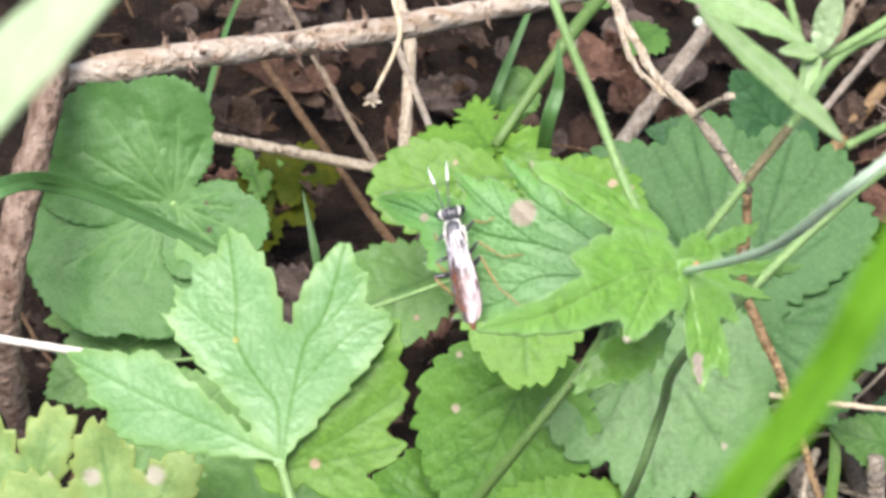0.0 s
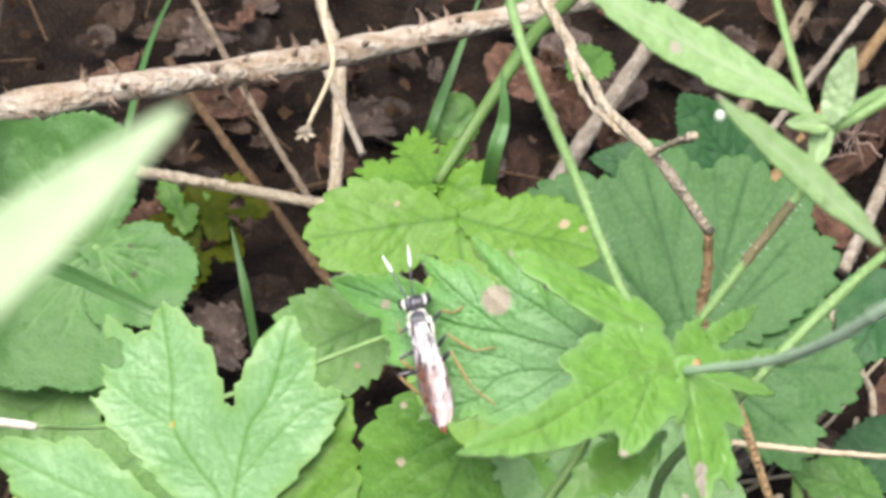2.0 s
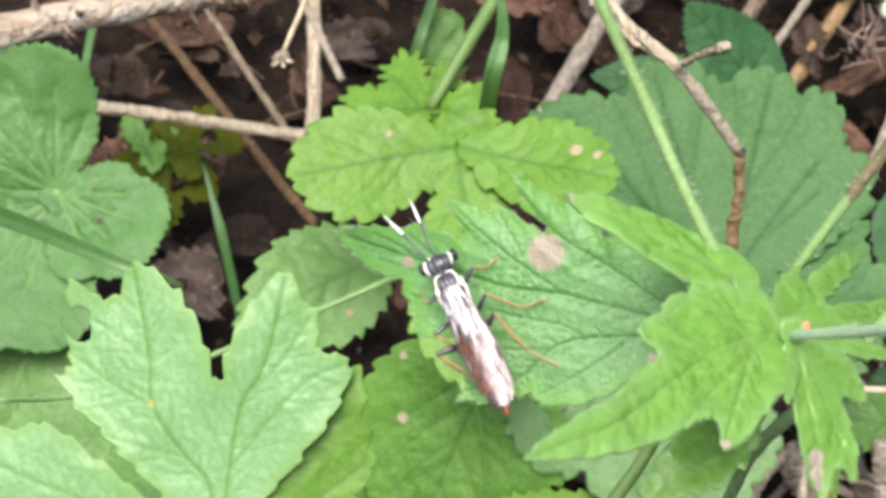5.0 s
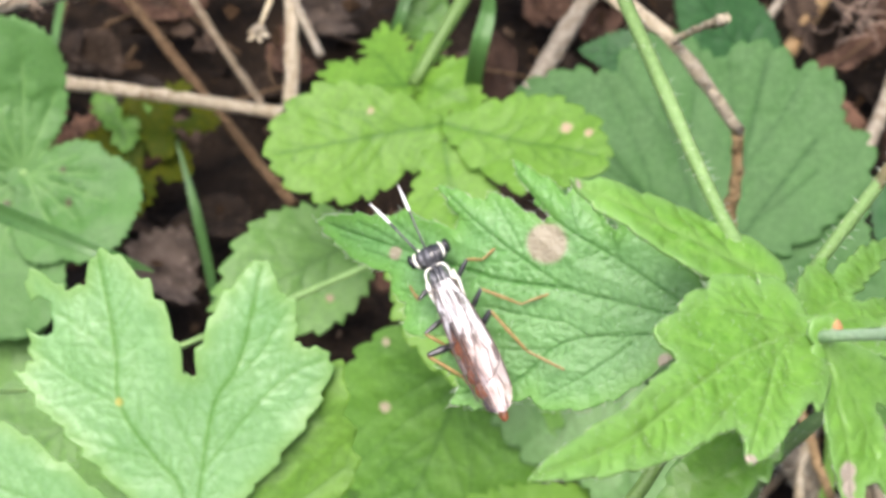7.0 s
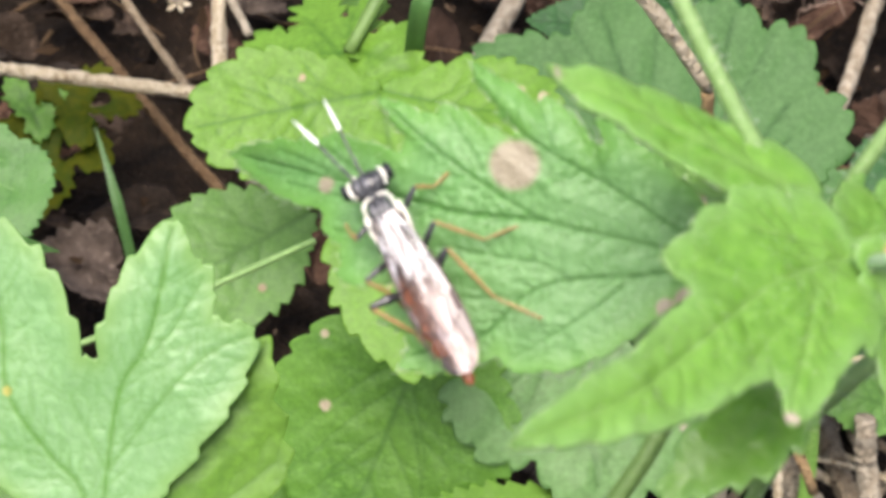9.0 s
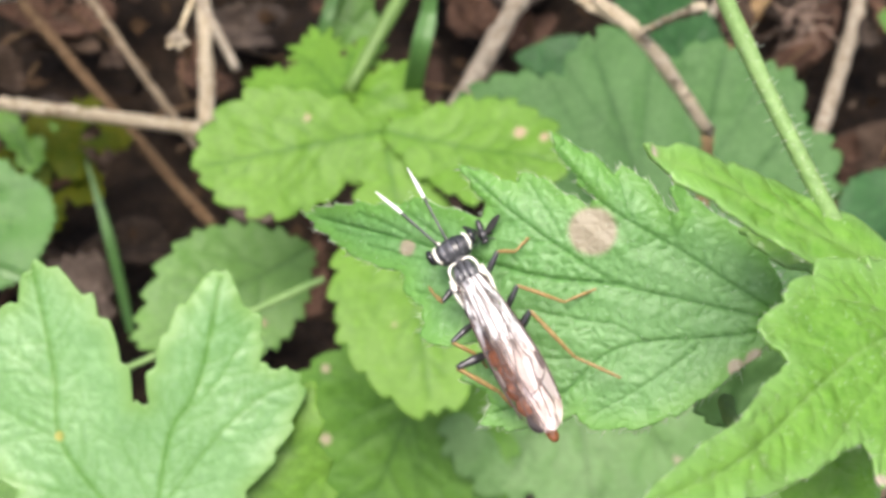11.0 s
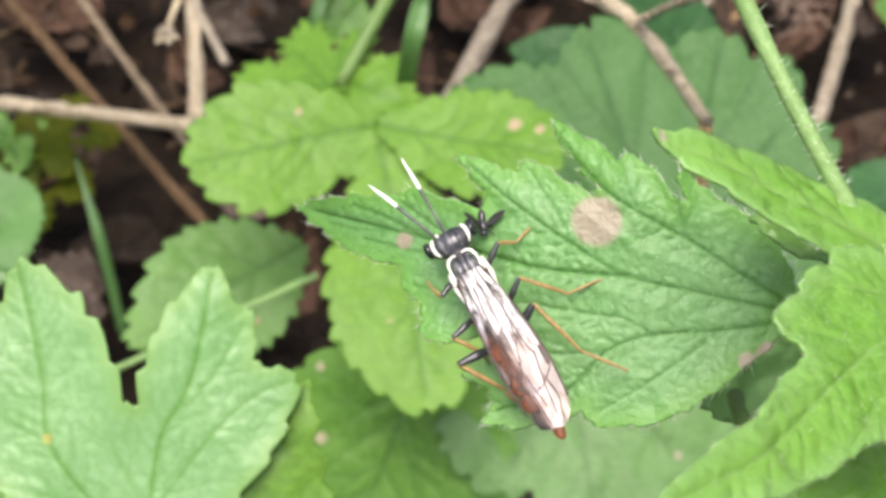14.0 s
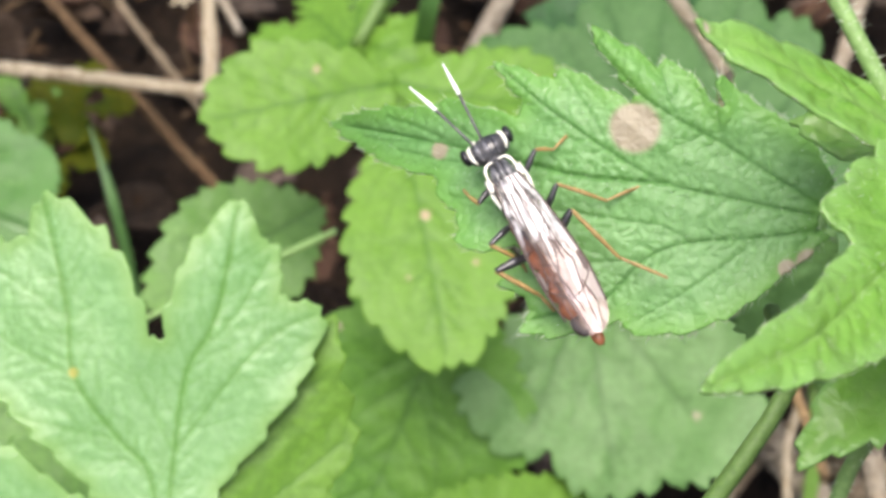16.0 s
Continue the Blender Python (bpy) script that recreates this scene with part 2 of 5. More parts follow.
# ---- building blocks ----
def mesh_from(name, verts, faces, mat, smooth=True, attrs=None):
    me = bpy.data.meshes.new(name)
    me.from_pydata([tuple(v) for v in verts], [], faces)
    me.materials.append(mat)
    for key, vals in (attrs or {}).items():
        a = me.attributes.new(key, "FLOAT", "POINT")
        a.data.foreach_set("value", np.asarray(vals, np.float32))
    if smooth:
        me.polygons.foreach_set("use_smooth", [True] * len(me.polygons))
    me.update()
    return me


def thing(name, at, label, category, group="", kind=""):
    """The Empty at a thing's base, given in the bank's frame."""
    ob = new(name)
    ob.empty_display_size = 0.002
    ob.location = P(*at)
    return tagged(ob, label, category, group, kind)


def root_of(ob):
    while ob.parent:
        ob = ob.parent
    return ob


def part(name, verts, faces, mat, parent, label="", attrs=None, solid=0.0, kind=""):
    """One mesh under a thing or a part; verts in the bank's frame, in millimetres."""
    base = np.array(root_of(parent).location)
    ob = new(name, mesh_from(name, to_world(verts) - base, faces, mat, attrs=attrs))
    ob.parent = parent
    if solid:
        s = ob.modifiers.new("thickness", "SOLIDIFY")
        s.thickness, s.offset = solid * MM, 0
    return tagged(ob, label, kind=kind)


def curve_points(ctrl, n):
    """A smooth line through control points (Catmull-Rom)."""
    c = np.array(ctrl, float)
    if len(c) == 2:
        return c[0] + np.linspace(0, 1, n)[:, None] * (c[1] - c[0])
    c = np.vstack([2 * c[0] - c[1], c, 2 * c[-1] - c[-2]])
    out = []
    for s in np.linspace(0, len(c) - 3 - 1e-6, n):
        i, f = int(s), s - int(s)
        p0, p1, p2, p3 = c[i:i + 4]
        out.append(0.5 * (2 * p1 + (p2 - p0) * f + (2 * p0 - 5 * p1 + 4 * p2 - p3) * f * f + (3 * p1 - p0 - 3 * p2 + p3) * f ** 3))
    return np.array(out)


def tube(ctrl, radii, n=24, sides=10, rough=0.0, seed=0, flat=1.0, bend=0.0):
    """A tapering, slightly knobbly stem with closed ends."""
    rng = np.random.default_rng(seed)
    c = curve_points(ctrl, n)
    if bend:
        c[1:-1] += rng.normal(0, bend, (n - 2, 3))
    r = np.interp(np.linspace(0, 1, n), np.linspace(0, 1, len(radii)), radii)
    r = r * (1 + rough * rng.normal(0, 1, n))
    d = np.gradient(c, axis=0)
    d /= np.linalg.norm(d, axis=1)[:, None]
    ref = np.array((0.3, 0.2, 0.93))
    verts = []
    for i in range(n):
        a = np.cross(d[i], ref)
        a /= np.linalg.norm(a)
        b = np.cross(d[i], a)
        for k in range(sides):
            th = 2 * math.pi * k / sides
            rr = r[i] * (1 + rough * 0.8 * rng.normal())
            verts.append(c[i] + rr * (math.cos(th) * a + flat * math.sin(th) * b))
    faces = [(i * sides + k, i * sides + (k + 1) % sides, (i + 1) * sides + (k + 1) % sides, (i + 1) * sides + k) for i in range(n - 1) for k in range(sides)]
    verts += [c[0], c[-1]]
    e = len(verts)
    faces += [(e - 2, (k + 1) % sides, k) for k in range(sides)]
    faces += [(e - 1, (n - 1) * sides + k, (n - 1) * sides + (k + 1) % sides) for k in range(sides)]
    return np.array(verts), faces


def join(*meshes):
    verts, faces, o = [], [], 0
    for v, f in meshes:
        verts.append(np.asarray(v))
        faces += [tuple(i + o for i in q) for q in f]
        o += len(v)
    return np.vstack(verts), faces


def ellipsoid(c, r, axes=np.eye(3), nu=20, nv=12):
    verts = [np.array(c) + axes.T @ (np.array(r) * (0, 0, 1)), ]
    for j in range(1, nv):
        ph = math.pi * j / nv
        for i in range(nu):
            th = 2 * math.pi * i / nu
            verts.append(np.array(c) + axes.T @ (np.array(r) * (math.sin(ph) * math.cos(th), math.sin(ph) * math.sin(th), math.cos(ph))))
    verts.append(np.array(c) - axes.T @ (np.array(r) * (0, 0, 1)))
    faces = [(0, 1 + i, 1 + (i + 1) % nu) for i in range(nu)]
    for j in range(nv - 2):
        a = 1 + j * nu
        faces += [(a + i, a + nu + i, a + nu + (i + 1) % nu, a + (i + 1) % nu) for i in range(nu)]
    a, e = 1 + (nv - 2) * nu, len(verts) - 1
    faces += [(a + i, e, a + (i + 1) % nu) for i in range(nu)]
    return np.array(verts), faces


def frame_of(along, normal):
    x, n = np.array(along, float), np.array(normal, float)
    x = x / np.linalg.norm(x)
    n = n - x * (n @ x)
    n /= np.linalg.norm(n)
    return x, np.cross(n, x), n


# ---- leaves ----
def lobed(lobes, least=1.5, span=(-180, 180), n=1500):
    """An outline round the leaf's base: each lobe is (angle, length, half spread, bluntness)."""
    th = np.linspace(*span, n)
    r = np.full(n, float(least))
    for a, length, spread, blunt in lobes:
        x = np.abs((th - a + 180) % 360 - 180) / spread
        r = np.maximum(r, length * np.clip(1 - x ** blunt, 0, 1) + least * 0.2)
    t = np.radians(th)
    return np.stack([r * np.cos(t), r * np.sin(t)], 1)


def lances(lobes, body, n=1400):
    """An outline of lance-shaped lobes grown together: each is (root x, root y, tip x, tip y, half width, belly), seen round the origin."""
    edge = np.full(n, float(body))
    for x0, y0, x1, y1, half, belly in lobes:
        a, d = np.array((x0, y0)), np.array((x1 - x0, y1 - y0))
        side = np.array((-d[1], d[0])) / np.linalg.norm(d)
        f = np.linspace(0, 1, 900)
        w = half * np.sin(math.pi * f ** (math.log(0.5) / math.log(belly))) ** 0.8
        for h in (-1, 1):
            p = a + f[:, None] * d + h * w[:, None] * side
            k = ((np.arctan2(p[:, 1], p[:, 0]) + math.pi) / (2 * math.pi) * n).astype(int) % n
            np.maximum.at(edge, k, np.linalg.norm(p, axis=1))
            q = a + f[:, None] * d + 0.5 * h * w[:, None] * side
            k = ((np.arctan2(q[:, 1], q[:, 0]) + math.pi) / (2 * math.pi) * n).astype(int) % n
            np.maximum.at(edge, k, np.linalg.norm(q, axis=1))
    for _ in range(3):
        edge = np.maximum(edge, (np.roll(edge, 1) + np.roll(edge, -1)) / 2)
    # close slits too narrow to be sinuses
    wide = np.max([np.roll(edge, k) for k in range(-7, 8)], axis=0)
    edge = np.min([np.roll(wide, k) for k in range(-7, 8)], axis=0)
    th = (np.arange(n) + 0.5) / n * 2 * math.pi - math.pi
    return np.stack([edge * np.cos(th), edge * np.sin(th)], 1)


def vein_lines(lines, seed=1, twigs=0.0, spread=40):
    """Veins drawn as bent lines (width, then x, y pairs), with short side veins off them: rows of x0, y0, x1, y1, width."""
    rng = np.random.default_rng(seed)
    rows = []
    for wide, *xy in lines:
        c = curve_points([(x, y, 0) for x, y in zip(xy[::2], xy[1::2])], 4 * (len(xy) // 2 - 1) + 1)[:, :2]
        for i, (p, q) in enumerate(zip(c[:-1], c[1:])):
            rows.append((*p, *q, wide))
            if twigs and i:
                for h in (-1, 1):
                    e = math.atan2(*(q - p)[::-1]) + h * radians(spread + rng.uniform(-10, 10))
                    m = p + (q - p) * rng.uniform(0, 1)
                    g = m + np.array((math.cos(e), math.sin(e))) * twigs * rng.uniform(0.6, 1.3)
                    e2 = e - h * radians(22)
                    rows.append((*m, *g, wide * 0.55))
                    rows.append((*g, *(g + np.array((math.cos(e2), math.sin(e2))) * twigs * 0.6), wide * 0.45))
    return np.array(rows)


def ovate(length, width, belly=0.42, blunt=0.75, n=900):
    """An egg-shaped leaflet from its base at the origin to its tip on the x axis."""
    s = np.linspace(0, 1, n // 2)
    k = math.log(0.5) / math.log(belly)
    y = width / 2 * np.sin(math.pi * s ** k) ** blunt * (1 - 0.12 * s ** 3)
    up = np.stack([s * length, y], 1)
    dn = np.stack([s * length, -y], 1)[::-1][1:-1]
    return np.vstack([up, dn])


def toothed(o, pitch, depth, columns, seed, lean=0.35, uneven=0.35, crenate=False):
    """Teeth of a given pitch along the outline, leaning towards the tip, no two alike."""
    rng = np.random.default_rng(seed)
    closed = np.vstack([o, o[:1]])
    seg = np.linalg.norm(np.diff(closed, axis=0), axis=1)
    s = np.concatenate([[0], np.cumsum(seg)])
    u = np.linspace(0, s[-1], columns, endpoint=False)
    q = np.stack([np.interp(u, s, closed[:, k]) for k in range(2)], 1)
    d = np.roll(q, -1, 0) - np.roll(q, 1, 0)
    d /= np.linalg.norm(d, axis=1)[:, None] + 1e-9
    nrm = np.stack([d[:, 1], -d[:, 0]], 1)
    if (nrm * q).sum() < 0:
        nrm = -nrm
    cuts = [0.0]
    while cuts[-1] < s[-1]:
        cuts.append(cuts[-1] + pitch * (1 + uneven * rng.uniform(-1, 1)))
    cuts = np.array(cuts) * s[-1] / cuts[-1]
    k = np.clip(np.searchsorted(cuts, u, "right") - 1, 0, len(cuts) - 2)
    f = (u - cuts[k]) / (cuts[k + 1] - cuts[k])
    size = depth * (1 + uneven * rng.uniform(-1, 1, len(cuts)))[k]
    # the point of a tooth lies on the side towards the leaf's tip
    tip = np.where((d * (q - q.mean(0) * 0.3)).sum(1) > 0, 0.5 + lean, 0.5 - lean)
    rise = np.where(f < tip, f / tip, (1 - f) / (1 - tip)) ** 0.85
    if crenate:
        rise = 1 - (1 - rise) ** 1.7
    return q + nrm * (rise * size - depth * 0.4)[:, None]


def veins_of(mains, side=3, angle=42, reach=0.45, wide=0.42, thin=0.3, seed=1, fork=True):
    """Main veins from the base to each lobe's tip, with a few uneven, bowed side veins on both hands: rows of x0, y0, x1, y1, width."""
    rng = np.random.default_rng(seed + int(sum(abs(a) + b for a, b in mains)))
    rows = []
    for a, length in mains:
        d = np.array((math.cos(radians(a)), math.sin(radians(a))))
        rows.append((0, 0, *(d * length * 0.95), wide))
        for i in range(side):
            for hand in (-1, 1):
                s = 0.16 + 0.7 * (i + 0.5 + rng.uniform(-0.28, 0.28) + 0.2 * hand) / side
                e = radians(a + hand * (angle + rng.uniform(-9, 9)))
                p = d * length * s
                step = length * reach * (1.08 - s) * rng.uniform(0.85, 1.1) / 3
                for k in range(3):
                    q = p + np.array((math.cos(e), math.sin(e))) * step
                    rows.append((*p, *q, thin * (1.1 - 0.2 * k)))
                    if k == 1 and fork:
                        f = e + hand * radians(38)
                        rows.append((*p, *(p + np.array((math.cos(f), math.sin(f))) * step * 1.1), thin * 0.7))
                    p, e = q, e - hand * radians(rng.uniform(4, 12))
    return np.array(rows)


RIMS = {}


def sheet(outline, step, holes=()):
    """Fills an outline with even triangles; returns its points and faces, the outline's points first."""
    n = len(outline)
    lo, hi = outline.min(0), outline.max(0)
    pts = []
    row = 0
    for y in np.arange(lo[1], hi[1], step * 0.866):
        xs = np.arange(lo[0] + (row % 2) * step / 2, hi[0], step)
        row += 1
        cross = []
        for (x0, y0), (x1, y1) in zip(outline, np.roll(outline, -1, 0)):
            if (y0 > y) != (y1 > y):
                cross.append(x0 + (y - y0) / (y1 - y0) * (x1 - x0))
        cross.sort()
        for c0, c1 in zip(cross[::2], cross[1::2]):
            pts += [(x, y) for x in xs if c0 + step * 0.45 < x < c1 - step * 0.45]
    allp = [Vector(p) for p in outline] + [Vector(p) for p in pts]
    v, _, f, *_ = geometry.delaunay_2d_cdt(allp, [(i, (i + 1) % n) for i in range(n)], [], 1, 1e-5)
    flat = np.array([(p.x, p.y) for p in v])
    if holes:
        keep = np.ones(len(flat), bool)
        for hx, hy, hr in holes:
            dd = np.linalg.norm(flat - (hx, hy), axis=1)
            keep &= dd > hr * (1 + 0.2 * np.sin(np.arctan2(flat[:, 1] - hy, flat[:, 0] - hx) * 3 + hx))
        f = [q for q in f if all(keep[i] for i in q)]
    return flat, [tuple(q) for q in f]


def leaf(name, base, along, normal, outline, veins, mat, parent, columns=360, step=0.6, pitch=2.4, depth=0.7, droop=0.0,
         curl=0.0, cup=0.0, wave=0.4, groove=0.16, seed=1, spots=(), label="", solid=0.22, holes=(), lean=0.35, blister=0.14, bow=2.2, crenate=False, keel=0.0, folds=()):
    """A leaf blade: toothed outline, sunken veins, the blade between them bulging, bent and waved as a whole."""
    x, y, nz = frame_of(along, normal)
    o = toothed(outline, pitch, depth, columns, seed, lean, crenate=crenate)
    flat, faces = sheet(o, step, holes)
    best = np.zeros(len(flat))
    near = np.full(len(flat), 9e9)
    top = max(row[4] for row in veins)
    for a0, a1, b0, b1, ww in veins:
        a, ab = np.array((a0, a1)), np.array((b0 - a0, b1 - a1))
        t = np.clip(((flat - a) @ ab) / (ab @ ab), 0, 1)
        dist = np.linalg.norm(flat - a - t[:, None] * ab, axis=1)
        best = np.maximum(best, np.exp(-(dist / (ww * (1.1 - 0.5 * t))) ** 2) * (1 if ww > 0.33 or ww == top else 0.65 if top > 0.33 else 0.75 * ww / top))
        near = np.minimum(near, dist)
    size = np.abs(o).max()
    r = np.linalg.norm(flat, axis=1) / size
    rng = np.random.default_rng(seed)
    ph = rng.uniform(0, 6.28, 6)
    z = -droop * np.clip(flat[:, 0] / size, 0, 2) ** bow * size + curl * (flat[:, 1] / size) ** 2 * size + cup * r ** 2 * size + keel * np.abs(flat[:, 1])
    z = z + wave * (np.sin(flat[:, 0] / size * 7 + ph[0]) * np.sin(flat[:, 1] / size * 6 + ph[1]) + 0.5 * np.sin(flat[:, 0] / size * 15 + ph[2]) * np.sin(flat[:, 1] / size * 17 + ph[3]) * r)
    bl = np.array([noise.noise(Vector((p[0] * 0.55, p[1] * 0.55, seed))) for p in flat])
    z = z + blister * bl - groove * best + groove * 1.3 * (1 - np.exp(-(near / (size * 0.05)) ** 2))
    for x0, y0, x1, y1, high, wide in folds:
        a, ab = np.array((x0, y0)), np.array((x1 - x0, y1 - y0))
        t = ((flat - a) @ ab) / (ab @ ab)
        dist = np.linalg.norm(flat - a - np.clip(t, 0, 1)[:, None] * ab, axis=1)
        z = z + high * np.clip(t, 0, 1.1) * np.exp(-(dist / wide) ** 2)
    spot = np.zeros(len(flat))
    for sx, sy, sr in spots:
        dd = np.linalg.norm(flat - (sx, sy), axis=1)
        spot = np.maximum(spot, np.clip((sr * 1.12 - dd) / (sr * 0.25), 0, 1))
    away = np.concatenate([np.sqrt(((c[:, None] - o[None, ::2]) ** 2).sum(2).min(1)) for c in np.array_split(flat, max(1, len(flat) // 1500))])
    rim = np.exp(-(away / (size * 0.035)) ** 2)
    verts = np.array(base, float) + flat[:, :1] * x + flat[:, 1:] * y + z[:, None] * nz
    ob = part(name, verts, faces, mat, parent, label, {"vein": best, "spot": spot, "rim": rim}, solid)
    RIMS[ob.name] = (verts[:columns], np.array(base, float), nz)
    return ob


def ovate_leaf(name, base, along, normal, width, mat, parent, belly=0.42, side=5, blunt=0.75, **kw):
    length = float(np.linalg.norm(along))
    kw.setdefault("step", 0.42)
    v = veins_of([(0, length)], side=side, reach=0.55 * width / length * 1.3, wide=0.34, thin=0.24)
    return leaf(name, base, along, normal, ovate(length, width, belly, blunt), v, mat, parent, **kw)


def hairs(ctrl, radius, count, length, parent, seed, n=40):
    """Fine white hairs standing off a stem."""
    rng = np.random.default_rng(seed)
    c = curve_points(ctrl, n)
    d = np.gradient(c, axis=0)
    verts, faces = [], []
    for _ in range(count):
        i = rng.integers(0, n)
        t = d[i] / np.linalg.norm(d[i])
        o = rng.normal(size=3)
        o -= t * (o @ t)
        o /= np.linalg.norm(o)
        s = np.cross(t, o)
        p = c[i] + d[i] * rng.uniform(-0.5, 0.5) + o * radius * 0.9
        w = 0.022
        tip = p + (o + t * rng.uniform(-0.4, 0.4)) * length * rng.uniform(0.5, 1.2)
        b = len(verts)
        verts += [p + s * w, p - s * w * 0.5 + t * w, p - s * w * 0.5 - t * w, tip]
        faces += [(b, b + 1, b + 3), (b + 1, b + 2, b + 3), (b + 2, b, b + 3)]
    return part("hairs", np.array(verts), faces, M_HAIR, parent, "fine white hairs", kind="stuff")


def down(ob, count, length, seed):
    """Short soft hairs lying over a leaf's face."""
    rng = np.random.default_rng(seed)
    base = np.array(root_of(ob).location)
    co = np.empty(len(ob.data.vertices) * 3)
    nr = np.empty(len(ob.data.vertices) * 3)
    ob.data.vertices.foreach_get("co", co)
    ob.data.vertices.foreach_get("normal", nr)
    back = TILT
    co = ((co.reshape(-1, 3) + base - (0, 0, 0.29)) @ back) / MM
    nr = nr.reshape(-1, 3) @ back
    verts, faces = [], []
    for i in rng.integers(0, len(co), count):
        up = nr[i] if nr[i][2] > 0 else -nr[i]
        d = up * rng.uniform(0.25, 0.9) + rng.normal(0, 0.6, 3)
        d /= np.linalg.norm(d)
        s = np.cross(d, up + 0.01)
        s /= np.linalg.norm(s) + 1e-9
        w, b, p = 0.014, len(verts), co[i] + up * 0.1
        verts += [p + s * w, p - s * w, p + up * w, p + d * length * rng.uniform(0.4, 1.2)]
        faces += [(b, b + 1, b + 3), (b + 1, b + 2, b + 3), (b + 2, b, b + 3)]
    return part("hairs", np.array(verts), faces, M_HAIR, ob, "fine white hairs", kind="stuff")


def rim_hairs(ob, count, length, parent, seed):
    """Short white hairs along a leaf's margin."""
    rng = np.random.default_rng(seed)
    edge, base, nz = RIMS[ob.name]
    verts, faces = [], []
    for i in rng.integers(0, len(edge), count):
        out = edge[i] - base
        out = out / np.linalg.norm(out) + rng.normal(0, 0.45, 3)
        tip = edge[i] + out * length * rng.uniform(0.4, 1.2)
        s, w, b = np.cross(nz, out), 0.02, len(verts)
        s = s / np.linalg.norm(s)
        verts += [edge[i] + s * w, edge[i] - s * w, edge[i] + nz * w, tip]
        faces += [(b, b + 1, b + 3), (b + 1, b + 2, b + 3), (b + 2, b, b + 3)]
    return part("hairs", np.array(verts), faces, M_HAIR, parent, "fine white hairs", kind="stuff")


def stem(name, ctrl, radii, mat, parent, label="", rough=0.03, seed=3, n=24, sides=12, bend=0.0):
    v, f = tube(ctrl, radii, n, sides, rough, seed, bend=bend)
    z = np.zeros(len(v))
    return part(name, v, f, mat, parent, label, {"vein": z, "spot": z, "rim": z})


# ---- ground ----
def on_ground(u, v):
    """The point of the ground that lies behind (u, v)."""
    return (u, v, -378 - 0.839 * v)


def build_ground():
    xs = np.concatenate([np.linspace(-40, -0.5, 14)[:-1], np.linspace(-0.5, 0.5, 161), np.linspace(0.5, 40, 14)[1:]])
    verts = []
    for y in xs:
        for x in xs:
            near = math.exp(-((x / 0.5) ** 2 + (y / 0.5) ** 2))
            h = 0.006 * noise.fractal(Vector((x * 30, y * 30, 0)), 1.0, 2.0, 4) * (0.3 + near) + 0.15 * (1 - near) * noise.noise(Vector((x * 0.4, y * 0.4, 3)))
            verts.append((x, y + 0.25, h - 0.008))
    n = len(xs)
    faces = [(j * n + i, j * n + i + 1, (j + 1) * n + i + 1, (j + 1) * n + i) for j in range(n - 1) for i in range(n - 1)]
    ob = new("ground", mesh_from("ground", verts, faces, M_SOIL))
    tagged(ob, "brown soil of a hedge bank, its shade put into the colour", "ground", kind="structure")


build_ground()


def dead_leaf_mesh(seed, mat):
    """A curled dead leaf with its midrib, side veins and a torn, toothed margin."""
    rng = np.random.default_rng(seed)
    length, width = rng.uniform(18, 32), rng.uniform(11, 19)
    o = toothed(ovate(length, width, rng.uniform(0.38, 0.55), rng.uniform(0.5, 0.8)), rng.uniform(2, 3.5), rng.uniform(0.3, 1.2), 96, seed, crenate=seed % 2 == 0)
    o -= o.mean(0)
    for _ in range(int(rng.integers(0, 4))):  # torn across, with ragged edges
        a = rng.uniform(0, 6.283)
        d, e = np.array((math.cos(a), math.sin(a))), np.array((-math.sin(a), math.cos(a)))
        far, along = o @ d, o @ e
        limit = rng.uniform(0.12, 0.6) * width + 0.9 * np.sin(along * 1.3 + a) + 0.5 * np.sin(along * 3.7 + 2 * a)
        o = o + np.minimum(0, limit - far)[:, None] * d
    rho = np.linspace(0, 1, 11)[1:]
    flat = np.vstack([[(0, 0)], (rho[:, None, None] * o).reshape(-1, 2)])
    k = 96
    ph = rng.uniform(0, 6, 4)
    curl, fold, roll = rng.uniform(-0.02, 0.04), rng.uniform(-0.35, 0.5), rng.uniform(-0.03, 0.08)
    rib = np.exp(-(flat[:, 1] / 0.5) ** 2) + 0.6 * np.exp(-(((np.abs(flat[:, 1]) * 0.9 - flat[:, 0]) % 4.2 - 2.1) / 0.35) ** 2)
    z = 1.1 * np.sin(flat[:, 0] * 0.22 + ph[1]) * np.sin(flat[:, 1] * 0.8 + ph[0]) + curl * flat[:, 0] ** 2 + roll * flat[:, 1] ** 2 + fold * np.abs(flat[:, 1]) + 0.7 * np.sin(flat[:, 0] * 0.4 + ph[0]) * np.sin(flat[:, 1] * 0.5 + ph[1]) + 0.25 * np.sin(flat[:, 0] * 1.5 + ph[2]) * np.sin(flat[:, 1] * 1.7 + ph[3]) + 0.22 * rib
    faces = [(0, 1 + i, 1 + (i + 1) % k) for i in range(k)]
    for j in range(9):
        a = 1 + j * k
        faces += [(a + i, a + k + i, a + k + (i + 1) % k, a + (i + 1) % k) for i in range(k)]
    verts = np.column_stack([flat, z - z.min()]) * MM
    return mesh_from("dead_leaf", verts, faces, mat)


